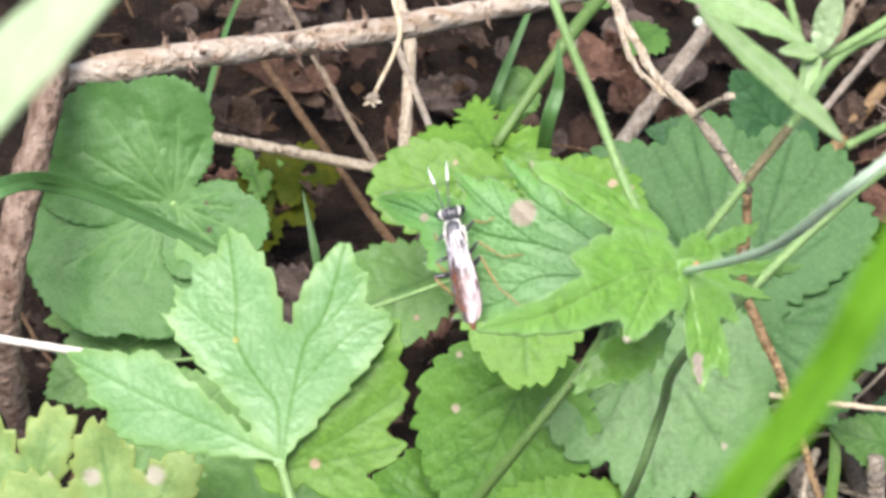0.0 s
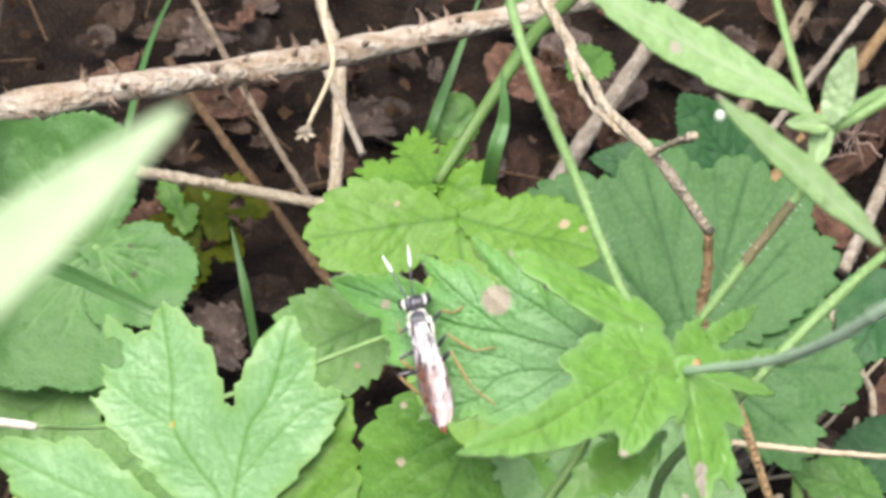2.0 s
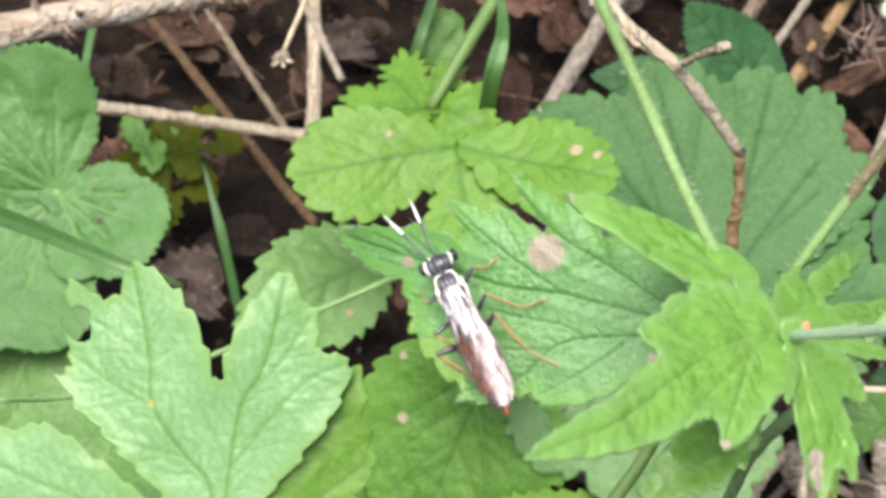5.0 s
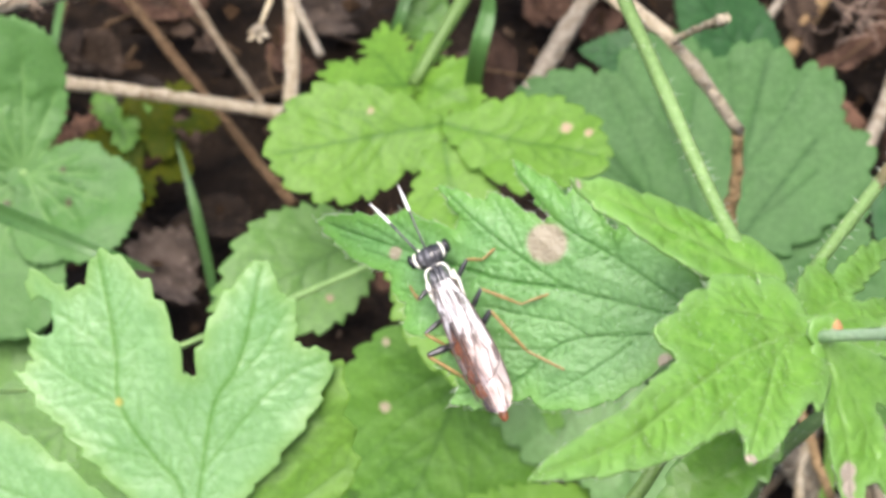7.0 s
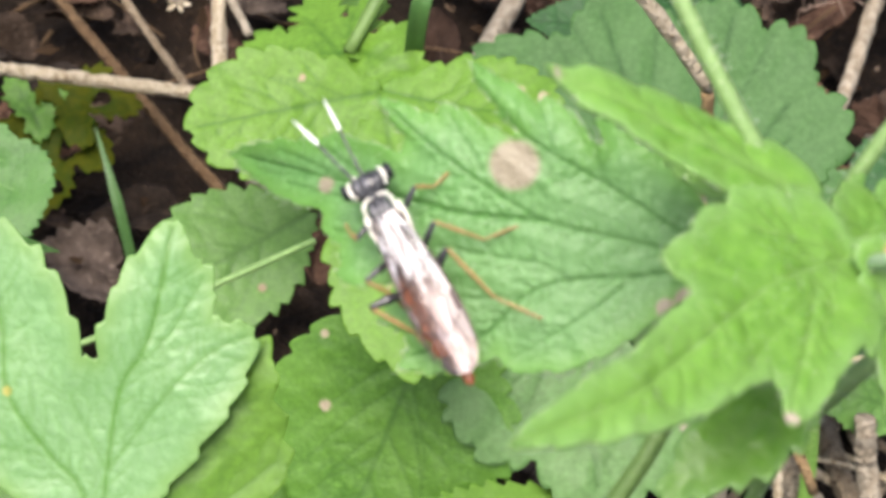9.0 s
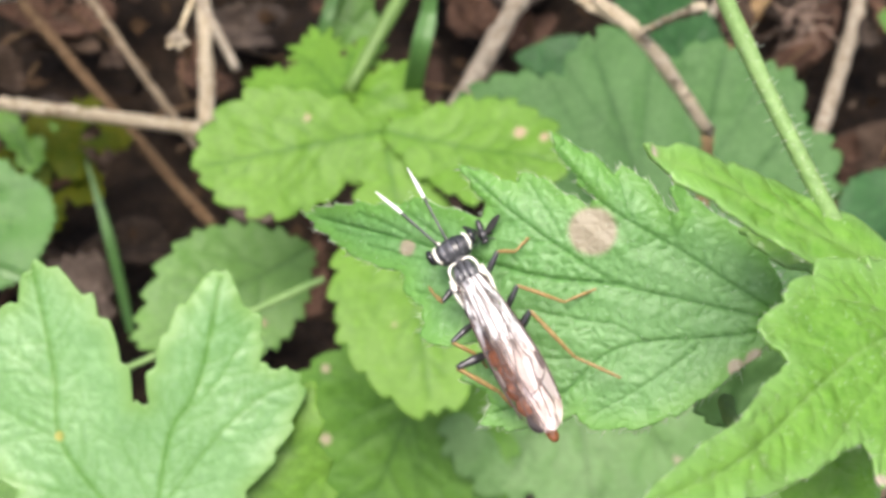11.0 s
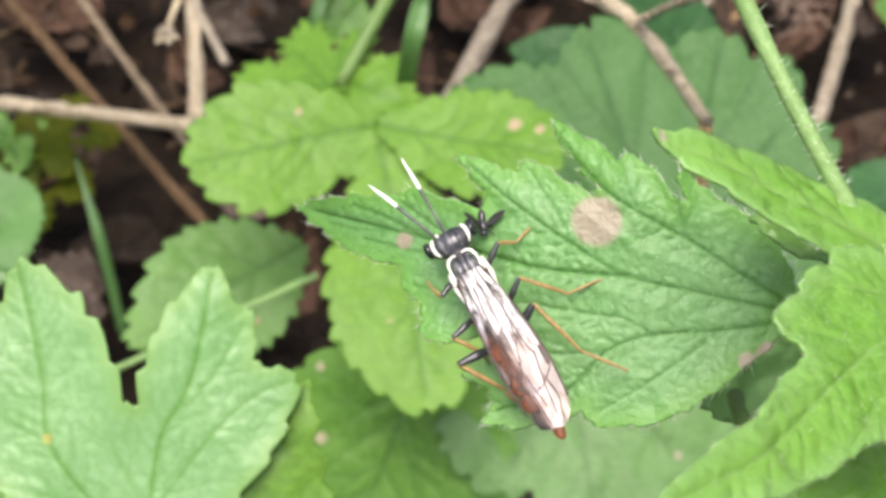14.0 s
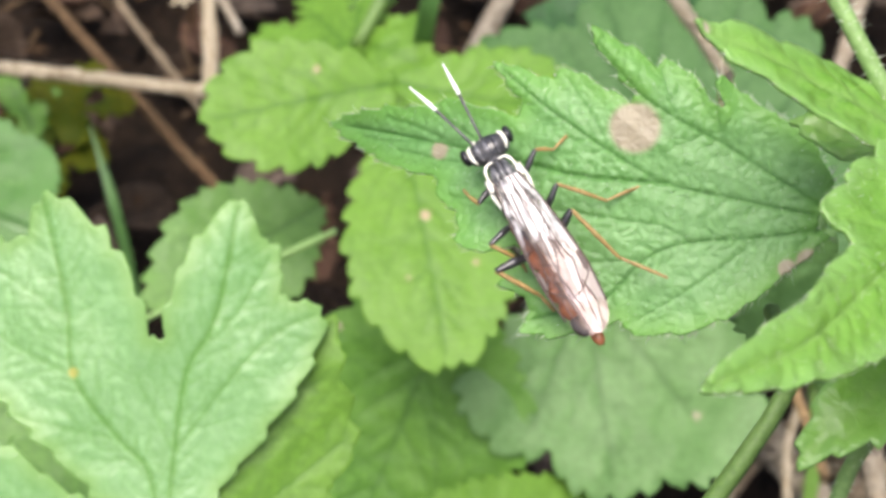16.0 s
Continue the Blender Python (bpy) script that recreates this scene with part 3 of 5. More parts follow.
def build_litter():
    rng = random.Random(5)
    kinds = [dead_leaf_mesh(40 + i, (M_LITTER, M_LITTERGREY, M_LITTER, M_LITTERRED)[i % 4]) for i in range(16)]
    says = {M_LITTER.name: "brown curled dead leaf lying in the litter", M_LITTERGREY.name: "weathered grey-brown dead leaf lying in the litter", M_LITTERRED.name: "reddish brown dead leaf lying in the litter"}
    for i in range(300):
        ob = new("dead_leaf", kinds[rng.randrange(16)])
        s = rng.uniform(0.35, 0.95)
        tilt = rng.choice((12, 20, 45))
        ob.matrix_world = pose(rng.uniform(-0.12, 0.115), rng.uniform(0.185, 0.415), rng.uniform(-0.004, 0.012), rng.uniform(-tilt, tilt), rng.uniform(-tilt, tilt), rng.uniform(0, 360)) @ Matrix.Diagonal((s, s, s, 1))
        m = ob.modifiers.new("thickness", "SOLIDIFY")
        m.thickness = 0.0002
        tagged(ob, says[ob.data.materials[0].name], "dead leaf", "leaf litter")


build_litter()


def build_crumbs():
    """Broken bits of dead leaf between the whole ones."""
    rng = np.random.default_rng(8)
    verts, faces = [], []
    for _ in range(900):
        c = np.array((rng.uniform(-0.16, 0.14), rng.uniform(0.15, 0.43), rng.uniform(0.0, 0.012)))
        x, y, n = frame_of(rng.normal(size=3), (rng.normal(0, 0.5), rng.normal(0, 0.5), 1))
        r, k, b = rng.uniform(0.0006, 0.003), int(rng.integers(4, 7)), len(verts)
        verts.append(c + n * r * rng.uniform(-0.3, 0.5))
        for i in range(k):
            q = r * rng.uniform(0.3, 1.4)
            verts.append(c + x * q * math.cos(i * 6.283 / k) + y * 0.6 * q * math.sin(i * 6.283 / k))
        faces += [(b, b + 1 + i, b + 1 + (i + 1) % k) for i in range(k)]
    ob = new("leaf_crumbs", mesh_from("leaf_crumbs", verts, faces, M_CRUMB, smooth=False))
    tagged(ob, "broken brown crumbs of dead leaves in the litter", "litter", kind="stuff")


build_crumbs()


# ---- dead wood ----
def thorn(at, out, length, parent):
    x, y, n = frame_of(out, (0.2, 0.9, 0.3))
    c = np.array(at, float)
    v, f = tube([c - x * 0.3, c + x * length * 0.5 + y * 0.1, c + x * length + y * length * 0.35], [length * 0.32, length * 0.13, 0.02], 7, 6)
    part("thorn", v, f, M_RED, parent)


def cane(name, ctrl, radii, mat, label, category, thorns=0, seed=1, group="", rough=0.06, bend=0.07, n=60, length=1.6):
    t = thing(name, ctrl[0], label, category, group)
    v, f = tube(ctrl, radii, n, 14, rough, seed, bend=bend)
    part("bark", v, f, mat, t)
    rng = np.random.default_rng(seed)
    c = curve_points(ctrl, 200)
    d = np.gradient(c, axis=0)
    for _ in range(thorns):
        i = rng.integers(4, 196)
        tang = d[i] / np.linalg.norm(d[i])
        o = rng.normal(size=3)
        o -= tang * (o @ tang)
        o /= np.linalg.norm(o)
        thorn(c[i] + o * np.interp(i / 200, np.linspace(0, 1, len(radii)), radii) * 0.85, o, length * rng.uniform(0.6, 1.2), t)
    return t


def build_dead_wood():
    cane("bramble_stem", [(-145, 20, -310), (-76, 37.4, -306), (-36, 48.2, -325), (8, 61, -337), (60, 76, -355), (110, 78, -430)], [2.9, 2.8, 2.6, 2.3, 2.0, 1.8], M_BRAMBLE,
         "pale dead bramble stem with short thorns", "bramble stem", 80, 4, length=3.0)
    cane("bramble_stem", [(-73, 96, -358), (-85.5, 67, -316), (-87, 26, -292), (-90, -14, -287), (-94, -48, -335)], [2.6, 2.8, 3.0, 2.8, 2.6], M_RED,
         "reddish brown peeling bramble stem, upright", "bramble stem", 14, 6)
    twigs = [
        ("twig", [(-66.8, 76.0, -407.9), (-47.4, 46.5, -383.2), (-31.6, 23.9, -364.2), (-26.3, 16.8, -358.3)], [0.8, 0.75, 0.7, 0.65, 0.6], M_TWIG, "thin tan twig with small prickles", 10),
        ("twig", [(-88.7, 32.3, -360.8), (-70.6, 30.4, -359.2), (-49.1, 27.4, -356.7), (-28.5, 24.2, -354.0)], [1.3, 1.3, 1.2, 1.2], M_TWIGTAN, "pale straight dead twig lying across others", 8),
        ("twig", [(-69.8, 59.1, -399.0), (-63.4, 50.9, -392.0), (-34.8, 16.9, -363.5), (-27.0, 8.0, -357.6)], [1.05, 1.05, 1.0, 0.95], M_TWIGBROWN, "brown dead twig lying in the litter", 0),
        ("twig", [(-41, 90, -436), (-37.4, 75.6, -423), (-32.1, 62.1, -412), (-29.8, 40, -390), (-29.4, 27, -382)], [1.3, 1.3, 1.5, 1.4, 1.5], M_TWIGTAN, "pale grey dead stalk with knots", 2),
        ("twig", [(-38, 66, -412), (-30, 50, -398), (-24, 38, -388)], [0.9, 0.9, 0.8], M_TWIGPALE, "pale thin dead stalk", 0),
        ("twig", [(52, 92, -432), (40.9, 70.4, -411), (17.9, 32.3, -379), (8, 16, -368)], [2.0, 2.0, 1.8, 1.6], M_TWIGPALE, "thick pale dead stalk with dark bark flecks", 0),
        ("twig", [(100, 92, -438), (90.6, 79.4, -425), (59.5, 38.8, -391), (50, 26, -380)], [1.0, 1.0, 0.9, 0.9], M_TWIGPALE, "pale slender dead stalk", 4),
        ("twig", [(84, 92, -440), (72, 70, -420), (55, 45, -400)], [1.7, 1.6, 1.5], M_TWIG, "greyish dead stalk in the litter", 0),
        ("twig", [(112, 96, -450), (100, 80, -434), (67.3, 36.6, -396), (60, 26, -388)], [1.5, 1.5, 1.6, 1.4], M_TWIGRUSSET, "reddish brown dead stalk", 6),
        ("twig", [(102, 62, -420), (98.9, 50.9, -410), (87.8, 29.3, -392), (80, 16, -380)], [1.7, 1.6, 1.5, 1.4], M_TWIGPALE, "pale dead stalk leaning in the litter", 0),
        ("twig", [(50, 3, -352), (58, -14, -345), (72, -30, -338), (84, -40, -330)], [0.8, 0.8, 0.8, 0.7], M_TWIG, "thin tan twig in the litter", 2),
        ("twig", [(57, -8, -352), (66, -24, -340), (70, -44, -322)], [2.0, 1.9, 1.8], M_TWIG, "weathered dead stalk near the leaves", 0),
        ("twig", [(46, -17.5, -284), (60, -18.5, -288), (84, -20, -300)], [0.55, 0.5, 0.45], M_STRAW, "straw-coloured dead stalk lying flat", 0),
        ("twig", [(44.8, -39.2, -300), (48, -35, -307), (53, -30.5, -312)], [1.3, 1.2, 1.0], M_TWIGTAN, "short pale twig standing in the litter", 0),
        ("twig", [(56.8, -27, -303), (55, -34, -304), (54, -42, -300)], [0.8, 0.7, 0.8], M_TWIGTAN, "thin pale twig near the leaves", 0),
        ("twig", [(54, -30, -318), (59, -38, -318), (65, -46, -314)], [2.4, 2.6, 2.2], M_TWIGPALE, "thick dead stalk low in the litter", 0),
        ("twig", [(68, -28, -306), (69, -36, -310), (70, -46, -308)], [1.5, 1.6, 1.5], M_TWIGPALE, "greyish dead stalk low in the litter", 0),
    ]
    for i, (nm, c, r, m, lab, th) in enumerate(twigs):
        cane(nm, c, r, m, lab, "twig", th, 20 + i, "dead twigs", length=1.0, bend=0.05)
    # forked twig held up among the leaves
    t = thing("forked_twig", (15.5, 45.4, -262), "tan forked dead twig with a broken end", "twig", "dead twigs")
    for nm, c, r, s in (("stalk", [(5, 66, -280), (15.5, 45.6, -262), (22.4, 33, -254), (28.6, 26, -247), (38.4, 15.2, -256)], [0.9, 0.85, 0.8, 0.85, 0.85], 1),
                        ("branch", [(15.8, 44, -260), (18.4, 36, -256), (21.4, 31.8, -253), (28.6, 26, -247.5)], [0.55, 0.5, 0.45, 0.4], 2),
                        ("spur", [(28.6, 26, -247), (31, 26.6, -239), (33.2, 27, -232)], [0.5, 0.42, 0.65], 3),
                        ("broken_end", [(38.2, 15.6, -256), (38.8, 9, -262), (39.4, 0.5, -270), (48, -16.3, -278), (56, -36, -286)], [0.75, 0.85, 0.85, 0.8, 0.7], 4)):
        v, f = tube(c, r, 30, 10, 0.07, s, bend=0.1)
        part(nm, v, f, M_TWIGTAN if nm != "broken_end" else M_TWIGRUSSET, t)
    # dead seed head on its stalk
    t = thing("dead_flower_head", (-29.4, 35, -314), "small pale dead flower head on a thin dry stalk", "dead flower")
    v, f = tube([(-29, 76, -330), (-27, 56, -318), (-24.9, 47, -315), (-28.9, 35.6, -314)], [0.6, 0.5, 0.5, 0.4], 24, 8, 0.06, 8)
    part("stalk", v, f, M_STRAW, t)
    v, f = ellipsoid((-29.3, 34.6, -313.6), (1.3, 1.0, 1.3))
    v = v + np.random.default_rng(3).normal(0, 0.12, v.shape)
    part("calyx", v, f, M_TWIGPALE, t)
    for k in range(5):
        a = k * 1.257
        d = np.array((math.cos(a), math.sin(a) * 0.6 - 0.5, 0.6))
        c = np.array((-29.3, 34.4, -313.4))
        v, f = tube([c + d * 0.6, c + d * 1.4, c + d * 2.0 + (0, 0.3, 0)], [0.5, 0.4, 0.1], 6, 6, flat=0.4)
        part("sepal", v, f, M_TWIGTAN, t)


build_dead_wood()


def build_straw():
    rng = np.random.default_rng(11)
    parts = []
    for i in range(70):
        u, v = rng.uniform(-150, 130), rng.uniform(-50, 95)
        g = np.array(on_ground(u, v)) + (0, 4.0, 5.0) * rng.uniform(0.4, 2.2, 1)
        a, ln = rng.uniform(0, math.pi), rng.uniform(6, 26)
        d = np.array((math.cos(a), math.sin(a) * 0.75, -0.6 * math.sin(a))) * ln / 2
        parts.append(tube([g - d, g + rng.normal(0, 0.8, 3), g + d], [0.35 * rng.uniform(0.5, 1.6)] * 3, 6, 6, 0.05, i))
    v, f = join(*parts)
    ob = new("straw_litter", mesh_from("straw_litter", to_world(v), f, M_TWIGBROWN))
    tagged(ob, "scattered bits of dry straw and rootlets", "litter", kind="stuff")


build_straw()


def build_tangle():
    """Dry stalks lying crosswise over the litter beside the hairy plant, each a thing of its own."""
    rng = np.random.default_rng(23)
    for i in range(26):
        at = np.array((rng.uniform(44, 88), rng.uniform(-58, -14), 0.0))
        g = np.array(on_ground(at[0], at[1])) + (0, 4, 5) * rng.uniform(0.5, 4.0, 1)
        a, half = rng.normal(0.9 if i % 3 else 2.4, 0.5), rng.uniform(7, 19)
        d = np.array((math.cos(a), math.sin(a) * 0.8, -0.5 * math.sin(a))) * half
        r = rng.uniform(0.3, 1.0)
        mat, say = ((M_TWIGTAN, "pale dry stalk lying in the litter"), (M_STRAW, "thin straw lying in the litter"), (M_TWIG, "brown dry stalk lying in the litter"))[i % 3]
        cane("dry_stalk", [g - d, g - d * 0.3 + rng.normal(0, 0.9, 3), g + d * 0.4 + rng.normal(0, 0.9, 3), g + d], [r, r * 0.95, r * 0.85, r * 0.6], mat, say, "stalk", 0, 300 + i, "dry stalks", n=24, bend=0.06)


build_tangle()


def build_root_tangle():
    """A dry, pinkish tuft of curled rootlets in the litter."""
    rng = np.random.default_rng(31)
    c = np.array((79.5, 43.9, -383.0))
    t = thing("dry_root_tuft", c, "dry pinkish brown tuft of curled rootlets in the litter", "dry tuft")
    for i in range(22):
        p, d = c + rng.normal(0, 2.2, 3) * (1, 1, 0.5), rng.normal(0, 1, 3) * (1, 1, 0.4)
        pts = [p]
        for _ in range(4):
            d = d + rng.normal(0, 0.7, 3)
            pts.append(pts[-1] + d / np.linalg.norm(d) * rng.uniform(1.1, 2.3))
        r = rng.uniform(0.12, 0.26)
        v, f = tube(pts, [r, r, r * 0.5], 14, 6, 0.05, i)
        part("rootlet", v, f, M_ROOT, t)


build_root_tangle()

# ---- the plants behind ----
VIEW = (0, 0.2, 1)


def build_rosette():
    """Three-part avens leaf and the broad leaves round it."""
    t = thing("avens_plant", (30, 10, -388), "low green avens plant with broad toothed leaves", "plant")
    # yellow-green three-part leaf
    c = (-0.2, 17.3, -275.5)
    mid = ovate_leaf("leaf", c, (-23.6, -4.4, 6), (-0.15, 0.15, 1), 17.0, M_MID, t, belly=0.6, blunt=0.5, pitch=3.8, depth=1.1, crenate=True, droop=0.05, seed=4, columns=420, spots=((9.5, -3.6, 0.45),), label="yellow-green three-part toothed leaf")
    ovate_leaf("leaflet", c, (22.4, -5.2, 10), (0.1, 0.3, 1), 14.6, M_MID, mid, belly=0.6, blunt=0.55, pitch=3.8, depth=1.0, crenate=True, seed=5, columns=380, spots=((17.9, 3.1, 0.8), (21.4, 3.0, 0.6)))
    ovate_leaf("leaflet", c, (5.0, -34.5, 16.5), (0.05, 0.4, 1), 20.5, M_MID, mid, belly=0.66, blunt=0.55, pitch=3.8, depth=1.1, crenate=True, seed=6, columns=420, droop=0.05, spots=((19, 0.5, 0.65), (26, 5.5, 0.35), (27, -3, 0.3)))
    leaf("leaflet", (-5.5, 24.4, -297), (-7.5, 5.5, -9), (0, 0.5, 1), lobed([(-62, 12, 34, 2), (-20, 16, 30, 2), (22, 15, 30, 2), (60, 10, 34, 2)], 2), veins_of([(-50, 10), (-10, 13), (30, 12)], 3), M_MID, mid, pitch=3.0, depth=2.0, seed=8, columns=300)
    leaf("leaflet", (-3.5, 25, -297), (7, -3, 4), (0, 0.3, 1), lobed([(-40, 9, 36, 2), (0, 11, 36, 2), (40, 9, 36, 2)], 2), veins_of([(0, 10)], 3), M_MID, mid, pitch=2.6, depth=0.9, seed=9, columns=240)
    stem("petiole", [(-4.5, 24.5, -296), (3.4, 38.4, -300), (13.5, 55.5, -311), (30, 75, -345), (36, 80, -400)], [0.9, 1.2, 1.3, 1.4, 1.5], M_STEMDARK, t)
    # broad blue-green leaf
    e = (41, -4, -297)
    broad = leaf("leaf", e, (-6, 36, -6), (-0.1, 0.2, 1), lobed([(33, 39, 36, 2.2), (4, 37, 30, 2.4), (-22, 35, 30, 2.2), (-38, 34, 26, 2.2), (-56, 29, 30, 2.2)], 8, (-180, 180)), vein_lines([(0.4, 0, 0, 15, 9, 33, 19), (0.4, 0, 0, 18, 2, 36, 4), (0.4, 0, 0, 16, -7, 32, -14), (0.36, 0, 0, 9, -9, 18, -19), (0.3, 11, 6.5, 21, 8, 33, 11), (0.3, 14, 8.5, 20, 14, 29, 19), (0.3, 15, 2, 25, -1, 35, -4), (0.3, 20, 2.4, 28, 6, 36, 9), (0.3, 13, -5.5, 22, -7, 33, -8), (0.3, 15, -6.5, 21, -13, 28, -19), (0.3, 7, -7, 10, -13, 13, -18)], 3), M_BLUE, t, pitch=4.2, depth=1.5, crenate=True, seed=11, columns=420, wave=0.7, label="broad blue-green leaf with rounded teeth")
    leaf("leaflet", e, (24, -1, 3), (0.1, 0.2, 1), lobed([(30, 23, 34, 2.2), (-2, 26.5, 34, 2.4), (-36, 24, 34, 2.2)], 7), veins_of([(28, 22), (0, 25), (-34, 22)], 3), M_BLUE, broad, pitch=4.2, depth=1.4, crenate=True, seed=12, columns=360, wave=0.7)
    leaf("leaf", (25, -9, -287), (5.5, -25, 4), (0, 0.25, 1), lobed([(-45, 23.5, 40, 3), (-4, 27, 40, 3.2), (26, 29.5, 36, 3), (52, 22.5, 40, 3), (84, 18, 34, 2.4)], 6), veins_of([(-36, 22), (-8, 27), (24, 24), (50, 19)], 3), M_FAINT, t, pitch=3.8, depth=1.4, crenate=True, seed=13, columns=420, wave=0.7, spots=((20.5, 9.5, 0.5),), label="broad pale green leaf hanging down")
    # darker leaves
    ovate_leaf("leaf", (7, -9.5, -284), (-14, -33, -6), (0, 0.3, 1), 33, M_RICH, t, belly=0.48, blunt=0.6, pitch=4.0, depth=1.5, crenate=True, seed=15, columns=420, label="mid-green toothed leaf with small pale marks", spots=((19, -9, 0.8), (10, -12.5, 0.6)))
    ovate_leaf("leaf", (-10, 3, -299), (-24, -13, 6), (0, 0.25, 1), 20, M_DARK, t, belly=0.48, pitch=3.2, depth=1.1, seed=16, columns=380, spots=((11.5, 6.0, 0.6),), label="mid-green toothed leaf")
    ovate_leaf("leaf", (32, -50, -285), (-32, 13, 8), (0, 0.4, 1), 22, M_MID, t, pitch=3.0, depth=0.9, seed=17, columns=340, label="light green toothed leaf low down")
    ovate_leaf("leaf", (-2, -42, -300), (-22, 4, 6), (0, 0.4, 1), 22, M_RICH, t, pitch=3.0, depth=0.9, seed=18, columns=340)
    leaf("leaf", (-3, 41.5, -353), (-1, 7, 0), VIEW, lobed([(0, 5.8, 100, 3), (120, 4.5, 80, 3), (-120, 4.5, 80, 3)], 2), veins_of([(0, 5), (60, 4), (-60, 4)], 3), M_DARK, t, pitch=2.2, depth=0.5, seed=19, columns=200, label="small round green leaf")
    ovate_leaf("leaf", (58, 29, -352), (-17, 19, 6), (-0.1, 0.3, 1), 17, M_DEEP, t, pitch=1.6, depth=0.6, seed=20, columns=300, label="dark green toothed bramble leaf")
    ovate_leaf("leaf", (40, 34, -350), (-16, 1, 0), (0, 0.3, 1), 9, M_DEEP, t, pitch=1.5, depth=0.5, seed=21, columns=240)
    ovate_leaf("leaf", (76, 12, -300), (-9, -16, 6), (0, 0.3, 1), 16, M_DEEP, t, pitch=1.8, depth=0.5, seed=22, columns=240)
    ovate_leaf("leaf", (88, -18, -322), (-22, -5, 4), (0, 0.4, 1), 15, M_DEEP, t, pitch=1.8, depth=0.6, seed=23, columns=260)
    ovate_leaf("leaf", (76.5, -27.8, -312), (-17, 5, 3), (0, 0.4, 1), 11, M_DARK, t, pitch=1.8, depth=0.6, seed=27, columns=240, label="small green toothed leaf low in the litter")
    ovate_leaf("leaf", (110, 40, -385), (-16, 5, 6), (0, 0.4, 1), 12, M_DARK, t, pitch=1.8, depth=0.6, seed=24, columns=240)
    ovate_leaf("leaf", (18, 72, -385), (-13, -4, 8), (0, 0.4, 1), 11, M_DARK, t, pitch=1.8, depth=0.6, seed=25, columns=240)
    ovate_leaf("leaf", (26, 56, -345), (-7, -7, 8), (0, 0.4, 1), 9, M_DARK, t, pitch=1.8, depth=0.8, seed=26, columns=200)


def build_round_leaved():
    """Downy plant with rounded, wrinkled leaves."""
    t = thing("round_leaved_plant", (-70, 0, -378), "downy plant with round wrinkled green leaves", "plant")
    c = (-65.7, 12, -309.8)
    up = leaf("leaf", c, (-8, 21, 4), (0, 0.15, 1), lobed([(38, 27.5, 62, 3.4), (0, 23.5, 62, 3.4), (-32, 15, 40, 2.6)], 5), veins_of([(0, 21), (20, 22), (42, 21), (66, 18), (-22, 18), (-44, 14), (-66, 10)], 3, 32, 0.3, 0.4, 0.3), M_SOFT, t, pitch=1.9, depth=0.6, seed=31, columns=420, wave=0.8, groove=0.3, step=0.45, label="round downy green leaf")
    leaf("leaflet", c, (-20, -14, 3), (0, 0.2, 1), lobed([(0, 29.5, 66, 4), (-45, 26.5, 52, 3.4), (46, 25.5, 46, 3.2)], 5), veins_of([(0, 25), (-20, 24), (-40, 22), (-62, 18), (20, 21), (40, 18), (62, 13)], 3, 32, 0.3, 0.4, 0.3), M_SOFT, up, pitch=1.9, depth=0.6, seed=32, columns=420, wave=0.8, groove=0.3, step=0.45, spots=((5, 2.5, 0.6), (4.3, -1.5, 0.5)))
    leaf("leaflet", c, (14, -5, 3), (0.1, 0.2, 1), lobed([(-8, 19.5, 56, 3.2), (-42, 15.5, 44, 3), (26, 13, 40, 2.6)], 3), veins_of([(0, 15), (-20, 13), (-40, 11), (18, 12), (36, 9)], 2, 32, 0.3, 0.38, 0.28), M_SOFT, up, pitch=1.8, depth=0.6, seed=33, columns=360, wave=0.5, groove=0.3, step=0.4, spots=((6, 2.5, 0.5), (9, -2, 0.6)))
    stem("petiole", [c, (-67, 6, -330), (-70, 0, -378)], [0.6, 0.8, 1.0], M_STEM, t)
    ovate_leaf("leaf", (-72, -6, -325), (-20, -6, 4), (0, 0.3, 1), 12, M_DARK, t, pitch=2.4, depth=0.7, seed=34, columns=240)
    ovate_leaf("leaf", (-64, -10, -312), (-24, -16, 2), (0, 0.3, 1), 22, M_DARK, t, pitch=2.6, depth=0.8, seed=35, columns=300)
    ovate_leaf("leaf", (-52, -22, -300), (-22, -20, 4), (0, 0.3, 1), 24, M_DARK, t, pitch=2.8, depth=0.8, seed=36, columns=300)
    # yellowing, holed leaves under the twigs
    y = thing("yellowing_plant", (-50, 10, -372), "yellowing leaves eaten into holes", "plant")
    leaf("leaf", (-57, 25, -372), (-3, -22, 12), (0, 0.4, 1), lobed([(-45, 13, 30, 2), (0, 23, 34, 2.2), (40, 16, 34, 2)], 4), veins_of([(-40, 12), (0, 21), (38, 14)], 3), M_YELLOW, y, pitch=3, depth=1.2, seed=37, columns=260, wave=1.0, holes=((9, 4, 1.6), (13, -4, 1.4), (17, 3, 1.2)), label="yellow-green leaf with holes")
    leaf("leaf", (-56, 27, -370), (14, -8, 6), (0, 0.4, 1), lobed([(-30, 12, 34, 2), (14, 15, 30, 2), (50, 9, 30, 2)], 3), veins_of([(-28, 11), (14, 14)], 3), M_YELLOW, y, pitch=3, depth=1.2, seed=38, columns=240, wave=1.0, holes=((8, 2, 1.5),), label="ragged yellow-green leaf")
    leaf("leaf", (-59, 20, -368), (-3, 9, -3), (0, 0.4, 1), lobed([(-40, 8, 34, 2), (14, 11, 30, 2)], 2), veins_of([(10, 10)], 3), M_RICH, y, pitch=2.4, depth=1.0, seed=39, columns=200)


